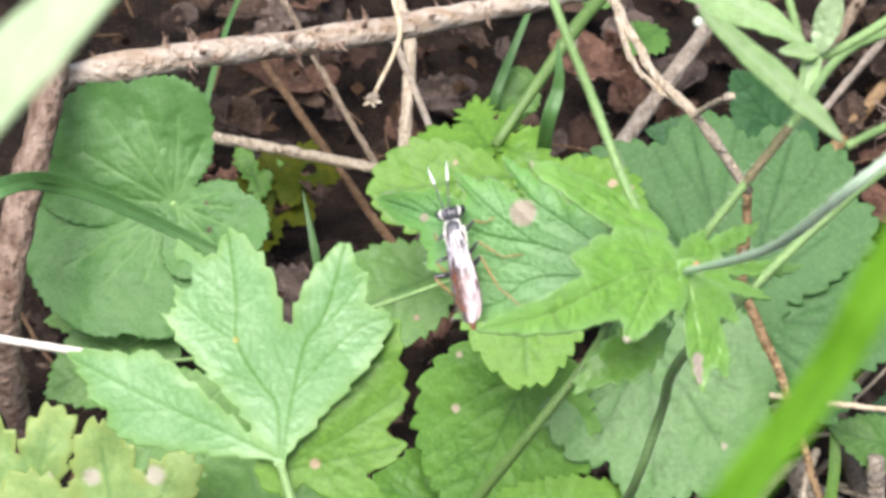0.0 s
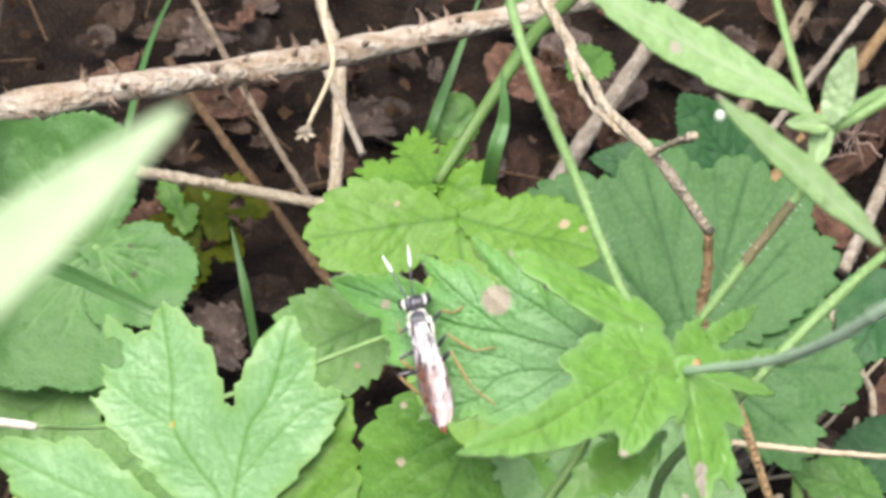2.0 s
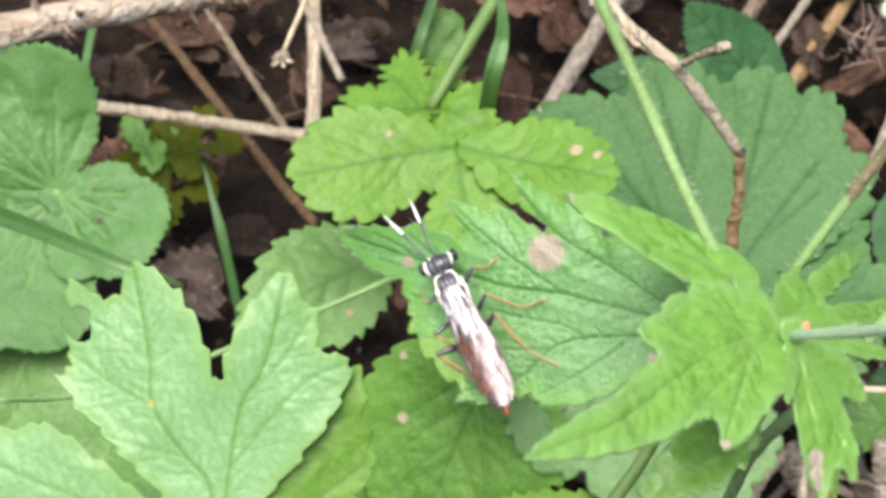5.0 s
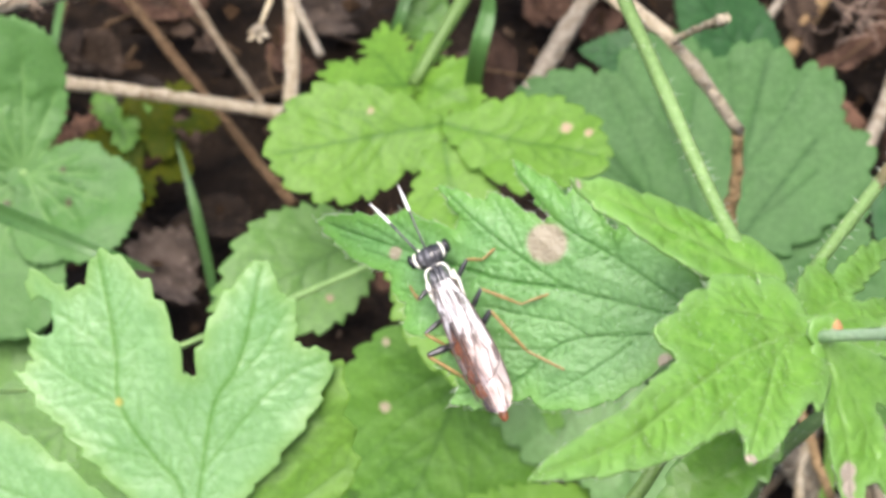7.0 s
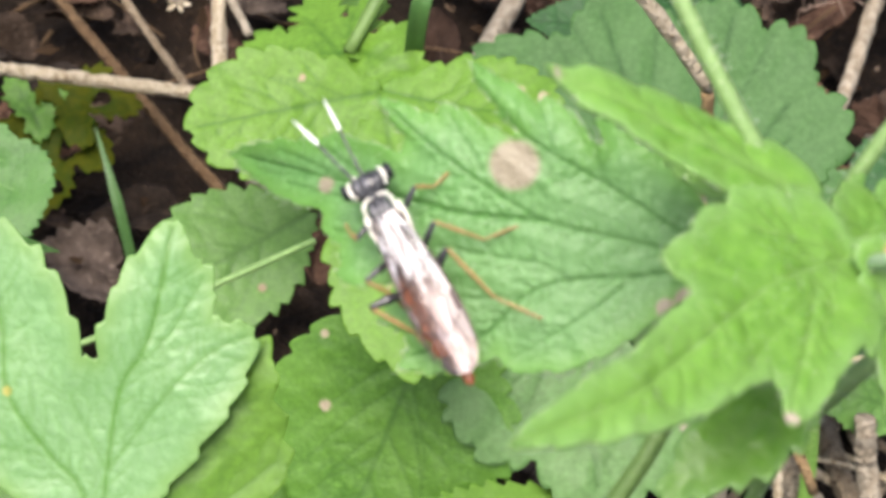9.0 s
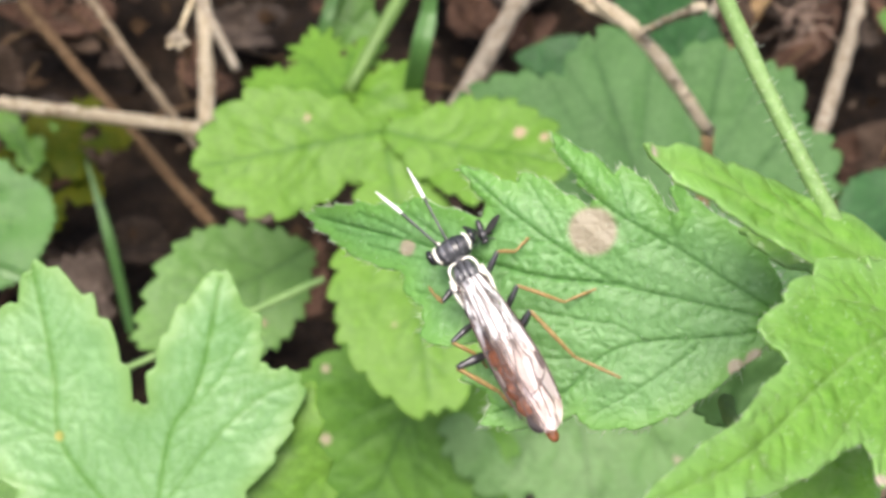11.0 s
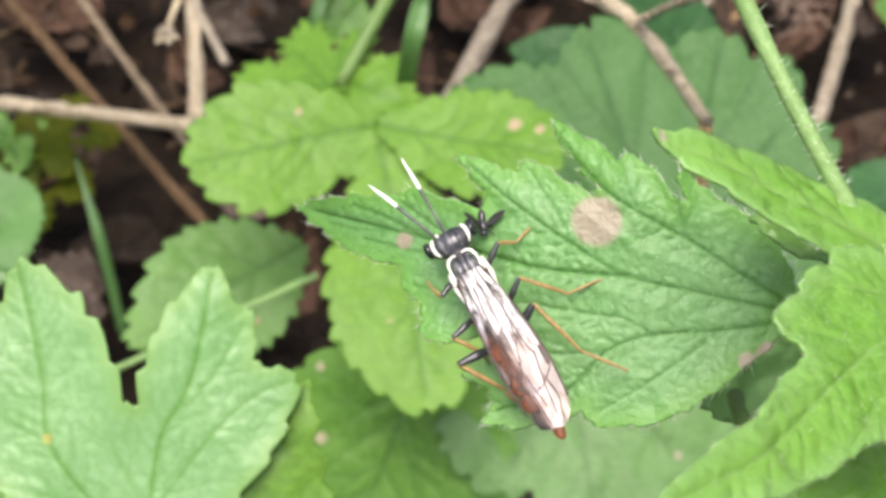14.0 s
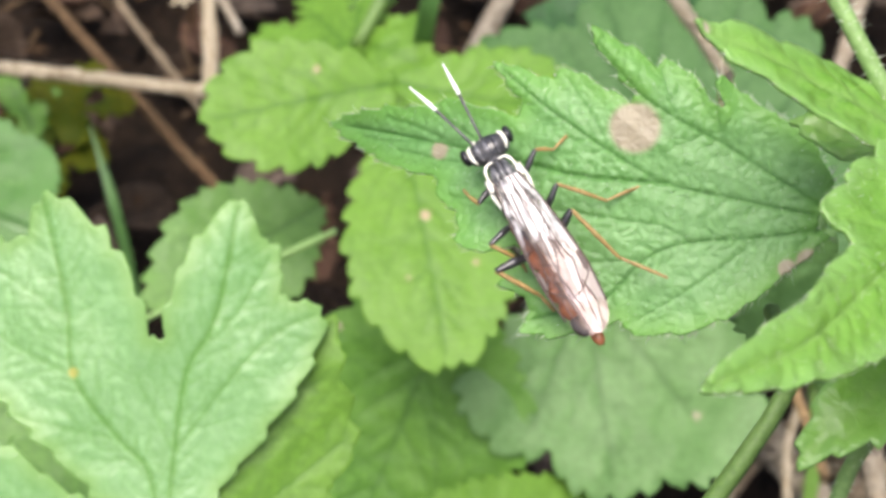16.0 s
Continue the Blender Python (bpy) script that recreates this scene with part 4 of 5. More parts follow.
def build_pale_lobed():
    """The pale, deeply cut leaf in front."""
    t = thing("pale_lobed_plant", (-20, -75, -315), "plant with a pale green deeply lobed leaf", "plant")
    c = (-22, -27.5, -172)
    L = [(0, 0, 17.2, 1.5, 2.6, 0.66), (0, 0, 11.5, 26.4, 3.8, 0.6), (3, 12, 7.0, 23.9, 1.2, 0.6), (1, 9, 3.1, 21.0, 1.3, 0.6), (8, 11, 12.4, 17.6, 1.0, 0.6), (2, 1, 27.6, 7.8, 4.3, 0.62), (7, 3.6, 16.9, 15.2, 1.1, 0.6), (10, 7, 21.6, 14.2, 1.6, 0.62), (14, 7, 25.8, 14.0, 1.5, 0.7), (12, 4, 25.0, 4.0, 1.3, 0.7),
         (0, -0.5, 26.6, -6.5, 3.7, 0.68), (8, -3, 23.0, -9.0, 1.5, 0.7), (6, -3, 19.0, -11.0, 1.5, 0.7), (3, -1.6, 18.0, -12.2, 1.6, 0.66)]
    leaf("leaf", c, (0, 1, 0), (0, 0.1, 1), lances(L, 0.6), vein_lines([(0.26, 0.5, 0, 6.6, 0.9, 9.2, 3.0, 13.9, 6.1, 18.1, 6.4, 22, 7, 27, 8.0), (0.2, 13.9, 6.1, 16.1, 10.0, 19, 14), (0.2, 9.2, 3.0, 10.3, 7.5, 11.5, 12), (0.26, 0.5, -0.2, 6.4, -0.8, 14.0, -2.1, 17.7, -4.3, 25.9, -6.3),
                              (0.2, 15.2, -2.8, 18.0, -5.8, 22.2, -8.4), (0.24, 8.0, -1.0, 13.5, -5.4, 16.7, -8.9, 17.9, -11.8), (0.18, 8.4, -0.8, 12.9, 1.2, 14, 1.4), (0.24, 0.5, 0.4, 4, 9, 7, 17, 11, 26), (0.18, 18.1, 6.4, 20.5, 9.5, 23, 13), (0.18, 5.5, 13, 5, 18, 4.6, 22)], 7, 2.3, 46), M_PALE, t, pitch=3.0, depth=0.5, step=0.27, seed=41, columns=760, wave=0.45, groove=0.1, blister=0.05, label="pale green deeply lobed leaf", spots=((14.2, 6.2, 0.35),), holes=((21.5, 13.4, 1.4),))
    # Rear lobe: deeper green than the front one, its shade given as colour.
    leaf("leaf", (-22, -28.5, -173.4), (0, 1, 0), (0.05, 0.1, 1), lances([(0, 0, 18.7, -13.2, 3.6, 0.6), (1, -1, 17.5, -9.5, 3.4, 0.55), (1, 0, 13, -5, 3, 0.6), (4, -4, 15.8, -13.8, 1.2, 0.7), (2, -3, 12.8, -14.4, 2.2, 0.62), (3, -5, 10.1, -14.7, 2.0, 0.6), (1, -4, 3.9, -14.8, 2.2, 0.6), (-1, -3, -2.7, -12.6, 2.2, 0.6), (0, 0, 14, -4, 3, 0.6)], 3.0), vein_lines([(0.26, 0, 0, 9, -6.2, 18, -12.8), (0.22, 0.5, -0.5, 5, -7.6, 9.6, -14.0), (0.22, 0, -0.5, 2, -8, 3.8, -14.2), (0.18, 9, -6.2, 12.5, -10, 14.8, -12.8)], 9, 1.8, 45), M_MID, t, pitch=3.0, depth=0.35, step=0.3, seed=42, columns=560, groove=0.1, blister=0.06, wave=0.4, droop=0.0, label="light green lobed leaf half behind the pale one", spots=((1.0, -4, 0.6),))
    stem("petiole", [c, (-19, -36, -174), (-16, -52, -200), (-20, -75, -315)], [0.55, 0.7, 0.8, 0.9], M_STEM, t)
    leaf("leaf", (-30, -44, -228), (-8, 20, 0), (0, 0.3, 1), lobed([(-40, 22, 34, 2), (0, 24, 34, 2.2), (44, 22, 34, 2)], 5), veins_of([(-38, 20), (0, 22), (40, 20)], 3), M_DARK, t, pitch=3, depth=0.9, seed=43, columns=300)
    y = thing("blotched_leaf", (-50, -50, -218), "yellow-green blotched leaf with pale dead patches", "leaf")
    leaf("blade", (-50, -48, -216), (-4, 20, 2), (0, 0.3, 1), lobed([(-36, 20, 30, 1.8), (0, 22, 30, 2), (40, 21, 34, 1.8)], 4), veins_of([(-34, 18), (0, 20), (36, 18)], 3), M_BLOTCH, y, pitch=3, depth=1.2, seed=44, columns=300, wave=0.7, spots=((15, 2, 1.2), (14, -7, 1.4), (10, 3, 1.3), (17, 7, 1.0)))
    leaf("blade", (-64, -42, -214), (-6, 20, 2), (0, 0.3, 1), lobed([(-30, 18, 30, 1.8), (10, 19, 30, 2)], 4), veins_of([(-28, 16), (10, 18)], 3), M_BLOTCH, y, pitch=3, depth=1.2, seed=45, columns=240, wave=0.7)


# ---- the plant that carries the insect ----
def build_front_plant():
    t = thing("hairy_plant", (15, -58, -330), "green hairy-stemmed plant with toothed leaves", "plant")
    base = (14.3, -4.2, -125.5)
    A = [(10, 0.6, 25.4, 0.4, 1.75, 0.5), (12, 0.9, 22.6, 1.5, 0.9, 0.7), (14, 0.0, 19.2, -1.5, 0.8, 0.7), (5, 0.2, 16.4, -4.1, 0.95, 0.6), (9, -2.6, 13.0, -4.6, 0.5, 0.6), (2, -1.2, 12.0, -6.8, 0.8, 0.62), (4, -3.2, 8.0, -6.1, 0.6, 0.6),
         (0, -1.4, 5.1, -5.9, 0.8, 0.5), (-2.4, -0.8, 3.2, -4.9, 1.1, 0.5), (12, 1.8, 17.9, 3.2, 0.75, 0.78), (9, 2.6, 16.4, 5.2, 0.85, 0.84), (2, 2, 12.0, 9.1, 1.4, 0.66), (6, 4, 13.6, 7.0, 0.9, 0.74), (-2.4, 0.8, 6.6, 7.8, 1.5, 0.62)]
    lines = [(0.13, -1.6, -0.7, 1.2, -1.6, 3.7, -2.5, 7.8, -3.7, 9.8, -4.9, 11.7, -6.4), (0.1, 3.7, -2.5, 4.6, -3.9, 5.1, -5.3), (0.1, 6.6, -3.3, 7.3, -4.4, 8.0, -5.6),
             (0.14, -1.3, -0.1, 2.6, 0.0, 6.4, 0.0, 9.5, -0.9, 12.9, -2.3, 16.0, -3.9), (0.15, 6.4, 0.0, 10.4, 0.6, 13.1, 0.6, 18.0, 0.5, 24.2, 0.4), (0.13, 14.4, 0.5, 17.2, 1.3, 20.6, 1.3), (0.13, 17.0, 0.5, 19.6, -0.1, 21.8, -0.4), (0.12, 18.6, 0.5, 21.2, 0.9, 23.0, 0.9),
             (0.13, 14.6, 0.5, 16.8, -0.2, 19.0, -1.1), (0.14, -2.2, 0.4, 1.0, 1.6, 4.5, 2.7, 6.6, 4.1, 8.1, 6.5, 11.4, 8.4), (0.1, 4.5, 2.7, 6.1, 2.2, 8.2, 2.4, 12.0, 2.6), (0.09, 6.6, 4.1, 9.6, 4.9, 13.0, 5.4),
             (0.09, 1.0, 1.6, 3.6, 4.6, 6.2, 7.2), (0.09, 9.5, -0.9, 11.0, -2.6, 12.6, -4.2), (0.09, 10.1, 2.4, 13.4, 3.0, 17.2, 3.1)]
    a = leaf("leaf", base, (-22.9, 6.2, -2.7), (-0.12, 0, 0.99), lances(A, 1.6), vein_lines(lines, 5, 0.6, 50), M_HAIRY, t, columns=1100, pitch=1.9, depth=0.22, droop=0.45, bow=4, wave=0.22, groove=0.26, blister=0.07, step=0.14, seed=51, folds=((5.0, -2.8, 12.0, -6.5, 1.0, 0.8), (9.0, -0.8, 16.4, -4.0, 0.5, 0.6), (3.0, -2.4, 5.3, -5.6, 0.7, 0.6), (14, 0.5, 25, 0.4, -0.35, 0.6)), spots=((8.6, -2.4, 1.3), (18.3, 0.9, 0.45), (-1.6, 2.3, 0.7), (-0.6, 2.9, 0.5)), label="green hairy leaf with a round brown spot", solid=0.25)
    down(a, 1100, 0.25, 81)
    rim_hairs(a, 700, 0.4, a, 71)
    # young leaf cluster at the node
    c = (21.2, -5, -114)
    x, y, n = frame_of((-13.3, 9.4, 3), (0.5, 0.48, 0.72))

    def on_star(p, q, lift=0.0):
        return np.array(c) + p * x + q * y + lift * n

    B = [(1, 0.2, 7.2, 1.3, 1.3, 0.6), (1, 1.2, 8.4, 4.2, 1.7, 0.6), (1, 2, 9.2, 7.2, 2.0, 0.6), (2, 4, 9.0, 13.2, 1.8, 0.5), (3.0, 7.4, 12.9, 20.6, 1.65, 0.42), (1.6, 2, 4.2, 10.8, 1.6, 0.5), (1.2, 2, 1.3, 11.0, 1.5, 0.52), (0.4, 0.6, 0.2, 7.4, 1.2, 0.5),
         (0.3, 0.4, -1.6, 5.0, 1.0, 0.5), (0.5, -0.4, 4.5, -1.2, 1.0, 0.5)]
    lines = [(0.2, 0.6, 0.2, 3.6, 4.2, 6.0, 9.0, 8.7, 14.8, 12.5, 20.0), (0.15, 4.2, 5.4, 6.4, 6.0, 8.8, 7.0), (0.15, 5.6, 8.2, 7.4, 10.2, 8.8, 13.0), (0.18, 0.6, 0.3, 1.8, 3.4, 1.7, 7.0, 1.4, 10.6), (0.17, 0.6, 0.1, 3.4, 1.2, 7.6, 3.6), (0.15, 1.8, 3.4, 3.2, 7.2, 4.4, 11.2)]
    b = leaf("leaf", c, x, n, lances(B, 1.2), vein_lines(lines, 6, 1.2, 48), M_STAR, t, columns=900, pitch=3.0, depth=0.14, wave=0.35, groove=0.22, blister=0.2, step=0.18, seed=52, spots=((1.35, 10.6, 0.35),), label="bright young leaf with radiating pointed lobes")
    down(b, 700, 0.3, 82)
    rim_hairs(b, 180, 0.22, b, 72)
    # the upper leaf of the cluster, folded along its midrib
    upper = ovate_leaf("leaf", on_star(2.2, -2.7, -0.5), 14.6 * x + 2.9 * y, n, 4.7, M_STAR, t, belly=0.36, side=4, pitch=3.4, depth=0.22, keel=-0.2, groove=0.18, blister=0.12, seed=54, columns=420, step=0.22, bow=2, droop=0.03, spots=((14.3, 0, 0.25),), label="pointed young leaf folded along its midrib")
    rim_hairs(upper, 90, 0.22, upper, 73)
    ovate_leaf("leaf", (18.8, -1.8, -119.5), (-5.0, 1.9, -3.0), (0.3, 0.4, 1), 2.6, M_STAR, t, belly=0.4, side=3, pitch=2.0, depth=0.25, keel=-0.15, seed=55, columns=260, step=0.25, label="small pointed leaf behind the cluster")
    # hanging lobe with a withered patch, and the leaf turned away on the far side
    hang = leaf("leaf", on_star(-0.1, 0.3, 1.0), (2.6, -8.6, 0.6), (0.1, 0.7, 0.7), lances([(0.4, 0, 11.0, -0.9, 1.35, 0.5), (1, 0.3, 10.2, 1.5, 1.2, 0.55), (0.6, 0.6, 5.6, 3.8, 1.1, 0.55), (0, 0, 5, -1, 1.3, 0.5)], 0.9), vein_lines([(0.11, 0.4, 0, 5, -0.4, 10.4, -0.8), (0.09, 1.5, 0.2, 5, 0.9, 9.6, 1.4), (0.09, 1, 0.4, 3, 1.8, 5.2, 3.5)], 8, 0.7, 45), M_STAR, t, columns=420, pitch=2.4, depth=0.15, wave=0.25, groove=0.14, blister=0.1, step=0.2, seed=57, droop=0.1, spots=((8.0, -0.9, 0.6), (8.9, -1.0, 0.55), (9.7, -1.0, 0.4)), label="hanging young leaf with a withered patch")
    rim_hairs(hang, 120, 0.3, hang, 74)
    leaf("leaf", on_star(0.4, -0.6, -1.5), (9.0, 3.0, -11), (0.2, 0.55, 1), lances([(0, 0, 17.5, 3.0, 0.9, 0.55), (1, 0, 18.5, -2.6, 1.0, 0.55), (1, -0.2, 10.5, -5.2, 0.9, 0.55), (0, 0, 9, 3.6, 0.8, 0.5)], 1.0), vein_lines([(0.12, 0.4, 0, 9, 1.0, 16.8, 2.1), (0.12, 0.4, 0, 9, -1.2, 17.6, -2.5), (0.1, 0.4, 0, 5, -2.4, 10, -4.9)], 9, 0.9, 42), M_STAR, t, columns=380, pitch=2.2, depth=0.3, wave=0.3, groove=0.14, blister=0.1, step=0.26, seed=58, label="young cut leaf turned away")
    # tiny orange-brown scar where the downy stalk leaves the node
    v, f = ellipsoid(on_star(-0.7, -0.2, 1.35), (0.42, 0.6, 0.3), nu=12, nv=8)
    part("node_scar", v, f, M_STEMSCAR, t, "orange-brown scar at the node")
    ovate_leaf("leaf", (20.5, -10, -119), (-8.2, -6.2, 2), (0.1, 0.5, 1), 4.6, M_STAR, t, pitch=1.8, depth=0.5, seed=53, columns=260, label="small green leaf under the node")
    up = [(20.5, -5, -117.5), (16.6, 1.4, -116), (13.0, 9.6, -117), (7.3, 22.8, -116.5), (5, 39, -135), (0, 60, -160)]
    stem("stem", up, [0.5, 0.46, 0.42, 0.4, 0.36], M_STEM, t, "thin green hairy stem")
    hairs(up, 0.45, 420, 0.55, t, 5)
    side = [(20.8, -5.2, -115.5), (27.4, -3.6, -96), (31.6, 0.2, -80), (38, 6, -84), (50, 18, -100), (60, 34, -120)]
    stem("stem", side, [0.36, 0.38, 0.4, 0.42, 0.45, 0.5], M_STEMGREY, t, "grey-green downy stalk")
    hairs(side, 0.45, 700, 0.35, t, 6)
    main = [(21, -5.2, -118), (22.6, -2.8, -126), (31.5, 10.0, -122), (37.8, 18.7, -132), (54, 28, -147), (70, 50, -170)]
    stem("stem", main[:3], [0.4, 0.42, 0.45], M_STEM, t)
    stem("stem", [(25.6, 1.4, -125.6), (28.4, 5.6, -123.6), (31.0, 9.3, -122)], [0.44, 0.47, 0.46], M_STEMBROWN, t, "brownish stretch of stem")
    stem("stem", main[2:], [0.45, 0.48, 0.55, 0.6], M_STEM, t)
    hairs(main, 0.6, 500, 0.45, t, 7)
    low = [(57, 16, -139), (40.2, 6, -126), (26.4, -8, -124), (22.0, -13.5, -130.0), (21.2, -18.4, -140), (18.8, -27.6, -152.0), (17, -36, -215), (15, -58, -330)]
    stem("stem", low, [0.45, 0.48, 0.5, 0.5, 0.5, 0.6, 0.9], M_STEM, t, n=50)
    hairs(low, 0.65, 400, 0.4, t, 8)
    stem("stem", [(15.4, -9.5, -135), (13.0, -14.2, -124), (0.8, -32, -136), (-5, -48, -185), (-8, -64, -326)], [0.45, 0.5, 0.55, 0.6, 0.7], M_STEMDARK, t, "dull dark green stalk")
    ovate_leaf("leaf", (17.5, -12, -146), (2, 9, 3), (0, 0.3, 1), 8, M_FAINT, t, pitch=1.4, depth=0.4, seed=56, columns=220)


def build_upper_plant():
    """The narrow-leaved shoot close to the viewer."""
    t = thing("narrow_leaved_shoot", (60, -40, -260), "green shoot with narrow pointed leaves", "plant")
    stem("stem", [(27.5, 26, -113), (29.8, 18.5, -113), (31.6, 14.6, -113), (36, 16.4, -112), (46, 24, -112)], [0.35, 0.38, 0.45, 0.45, 0.45], M_STEM, t)
    ovate_leaf("leaf", (31.0, 3.4, -82), (-11.6, 8.5, 6), (0, 0.35, 1), 2.1, M_SHOOT, t, belly=0.5, pitch=3.5, depth=0.12, keel=0.15, wave=0.1, seed=61, columns=240, step=0.2, label="smooth narrow pointed leaf", spots=((15.4, 0, 0.3),))
    ovate_leaf("leaf", (31.0, 15.4, -112), (-19.5, 9.4, 6), (0, 0.5, 1), 4.6, M_SHOOT, t, belly=0.5, side=6, pitch=4.6, depth=0.35, lean=0.42, keel=-0.1, wave=0.2, seed=62, columns=280, step=0.25, droop=0.03, label="pointed toothed leaf", spots=((12.6, 0.9, 0.5),))
    # This small leaf's brightly lit look comes from the paler lit green.
    ovate_leaf("leaf", (32.2, 14.6, -112), (1.2, 5.8, 3), (-0.1, 0.5, 1), 2.5, M_GRASSLIT, t, belly=0.45, pitch=2.2, depth=0.1, keel=0.15, wave=0.08, seed=63, columns=200, step=0.2)
    ovate_leaf("leaf", (32.2, 14.6, -112), (-3.6, -0.2, 2), (0.1, 0.3, 1), 1.8, M_SHOOT, t, pitch=2.2, depth=0.1, keel=0.15, wave=0.08, seed=64, columns=160, step=0.2)
    ovate_leaf("leaf", (32.0, 15.0, -112.4), (-1.2, -4.4, 1), (0.3, 0.3, 1), 1.7, M_SHOOT, t, pitch=2.2, depth=0.1, keel=0.15, wave=0.08, seed=65, columns=160, step=0.2)
    v, f = ellipsoid((19.7, 10.6, -75.6), (0.3, 0.36, 0.3))
    part("bud", v, f, M_HAIR, t, "small white bud")
    stem("stem", [(31.2, 3.2, -82), (40, 9, -94), (52, 20, -112)], [0.3, 0.4, 0.45], M_STEM, t)
    stem("stem", [(52, 20, -112), (66, 10, -150), (64, -15, -210), (60, -40, -260)], [0.5, 0.6, 0.7, 0.8], M_STEM, t)


# ---- grasses ----
def blade(name, ctrl, width, mat, label, fold=0.25, group="grasses", turn=(0, 0, 1), taper=0.45, keel=True):
    """A long grass blade, keeled along its middle, tapering to its tip."""
    t = thing(name, ctrl[0], label, "grass", group)
    c = curve_points(ctrl, 60)
    d = np.gradient(c, axis=0)
    s = np.linspace(0, 1, 60)
    w = width / 2 * np.clip((1 - s) / taper, 0, 1) ** 0.75 * (0.75 + 0.25 * np.clip(s / 0.2, 0, 1))
    verts, vein = [], []
    for i in range(60):
        x, y, n = frame_of(d[i], turn)
        for k in range(-6, 7):
            f = k / 6
            verts.append(c[i] + y * w[i] * f + n * (abs(f) * fold * w[i] + 0.03 * (k % 2)))
            vein.append(1.0 if k == 0 else 0.25 * (k % 2))
    faces = [(i * 13 + k, i * 13 + k + 1, (i + 1) * 13 + k + 1, (i + 1) * 13 + k) for i in range(59) for k in range(12)]
    z = np.zeros(len(verts))
    part("blade", np.array(verts), faces, mat, t, attrs={"vein": vein, "spot": z, "rim": z}, solid=0.15)
    v, f = tube(c[::6] - (0, 0, 0.08), [width * 0.06, width * 0.05, 0.02], 40, 6)
    z = np.zeros(len(v))
    part("midrib", v, f, mat, t, attrs={"vein": z + 1, "spot": z, "rim": z})
    return t


def build_grasses():
    # The low blades take the green that has shade mixed into it.
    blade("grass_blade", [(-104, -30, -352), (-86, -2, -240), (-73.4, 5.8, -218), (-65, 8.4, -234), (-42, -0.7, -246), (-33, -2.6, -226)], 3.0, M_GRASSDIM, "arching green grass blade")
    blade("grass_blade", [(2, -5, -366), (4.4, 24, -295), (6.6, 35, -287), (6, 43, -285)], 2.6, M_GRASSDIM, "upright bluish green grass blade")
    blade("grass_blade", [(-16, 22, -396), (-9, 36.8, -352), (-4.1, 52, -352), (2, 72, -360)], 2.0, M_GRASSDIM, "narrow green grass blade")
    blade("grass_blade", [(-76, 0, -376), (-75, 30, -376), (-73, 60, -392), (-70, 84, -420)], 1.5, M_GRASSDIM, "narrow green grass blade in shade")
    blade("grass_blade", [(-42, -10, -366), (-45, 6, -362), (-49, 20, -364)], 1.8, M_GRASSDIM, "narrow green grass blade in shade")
    blade("grass_blade", [(60, -46, -315), (61, -30, -310), (60, -18, -312)], 2.2, M_GRASS, "short green grass blade")
    t = thing("dry_grass_stalk", (-110, -10, -250), "thin dry grass stalk, white then yellow-green", "grass", "grasses")
    stem("stalk", [(-110, -11, -240), (-74, -15.1, -230), (-56.6, -16.9, -231)], [0.6, 0.65, 0.6], M_STALKPALE, t, "pale straw-white part")
    stem("stalk", [(-56.5, -16.9, -231), (-48.8, -16.9, -242), (-34.4, -12.8, -246), (-8.3, -1.6, -257)], [0.3, 0.3, 0.4, 0.4], M_STEM, t, "thin yellow-green part")
    blade("grass_blade", [(20, -209, -203), (9, -60, -60), (14.0, -24, 4), (19.2, -13.1, 10), (20.7, -10.0, 10), (26, -1, 8), (36, 14, -10)], 1.15, M_GRASSRICH, "tall green grass blade rising from the bank", taper=0.2)


build_rosette()
build_round_leaved()
build_pale_lobed()
build_front_plant()
build_upper_plant()
build_grasses()

# ---- the sawfly ----
def plain(name, colour, rough, metal=0.0, coat=0.0, second=None, scale=4000):
    m, n, l, b = material(name)
    t = coords(n, l, scale, 3)
    l.new(blend(n, l, ramp(n, l, t.outputs["Fac"], 0.35, 0.7), colour, second or tuple(min(1, c * 1.6 + 0.01) for c in colour)), b.inputs["Base Color"])
    b.inputs["Roughness"].default_value, b.inputs["Metallic"].default_value, b.inputs["Coat Weight"].default_value = rough, metal, coat
    bump = n.new("ShaderNodeBump")
    bump.inputs["Strength"].default_value, bump.inputs["Distance"].default_value = 0.4, 0.00006
    l.new(t.outputs["Fac"], bump.inputs["Height"])
    l.new(bump.outputs[0], b.inputs["Normal"])
    return m


M_BLACK = plain("black_chitin", (0.014, 0.014, 0.016), 0.3, coat=0.4, second=(0.065, 0.065, 0.07), scale=1500)
# Grey patches paint the sheen on black chitin, and the thorax's grey bloom.
M_GREYSHEEN = plain("grey_sheen_chitin", (0.03, 0.03, 0.033), 0.28, coat=0.6, second=(0.26, 0.26, 0.28), scale=1800)
M_EYE = plain("black_eye", (0.01, 0.01, 0.012), 0.15, coat=0.5)
M_CREAM = plain("cream_chitin", (0.74, 0.71, 0.58), 0.4)
M_WHITE = plain("white_antenna_tip", (0.85, 0.85, 0.82), 0.45)
M_FLYWING = plain("smoky_fly_wing", (0.005, 0.005, 0.005), 0.75, second=(0.03, 0.03, 0.027), scale=3500)
M_ORANGE = plain("orange_leg", (0.26, 0.155, 0.05), 0.4, second=(0.4, 0.27, 0.11))
M_RUST = plain("rust_abdomen", (0.17, 0.055, 0.022), 0.35, second=(0.29, 0.105, 0.042))
M_VEINS = plain("dark_wing_vein", (0.045, 0.025, 0.02), 0.4)


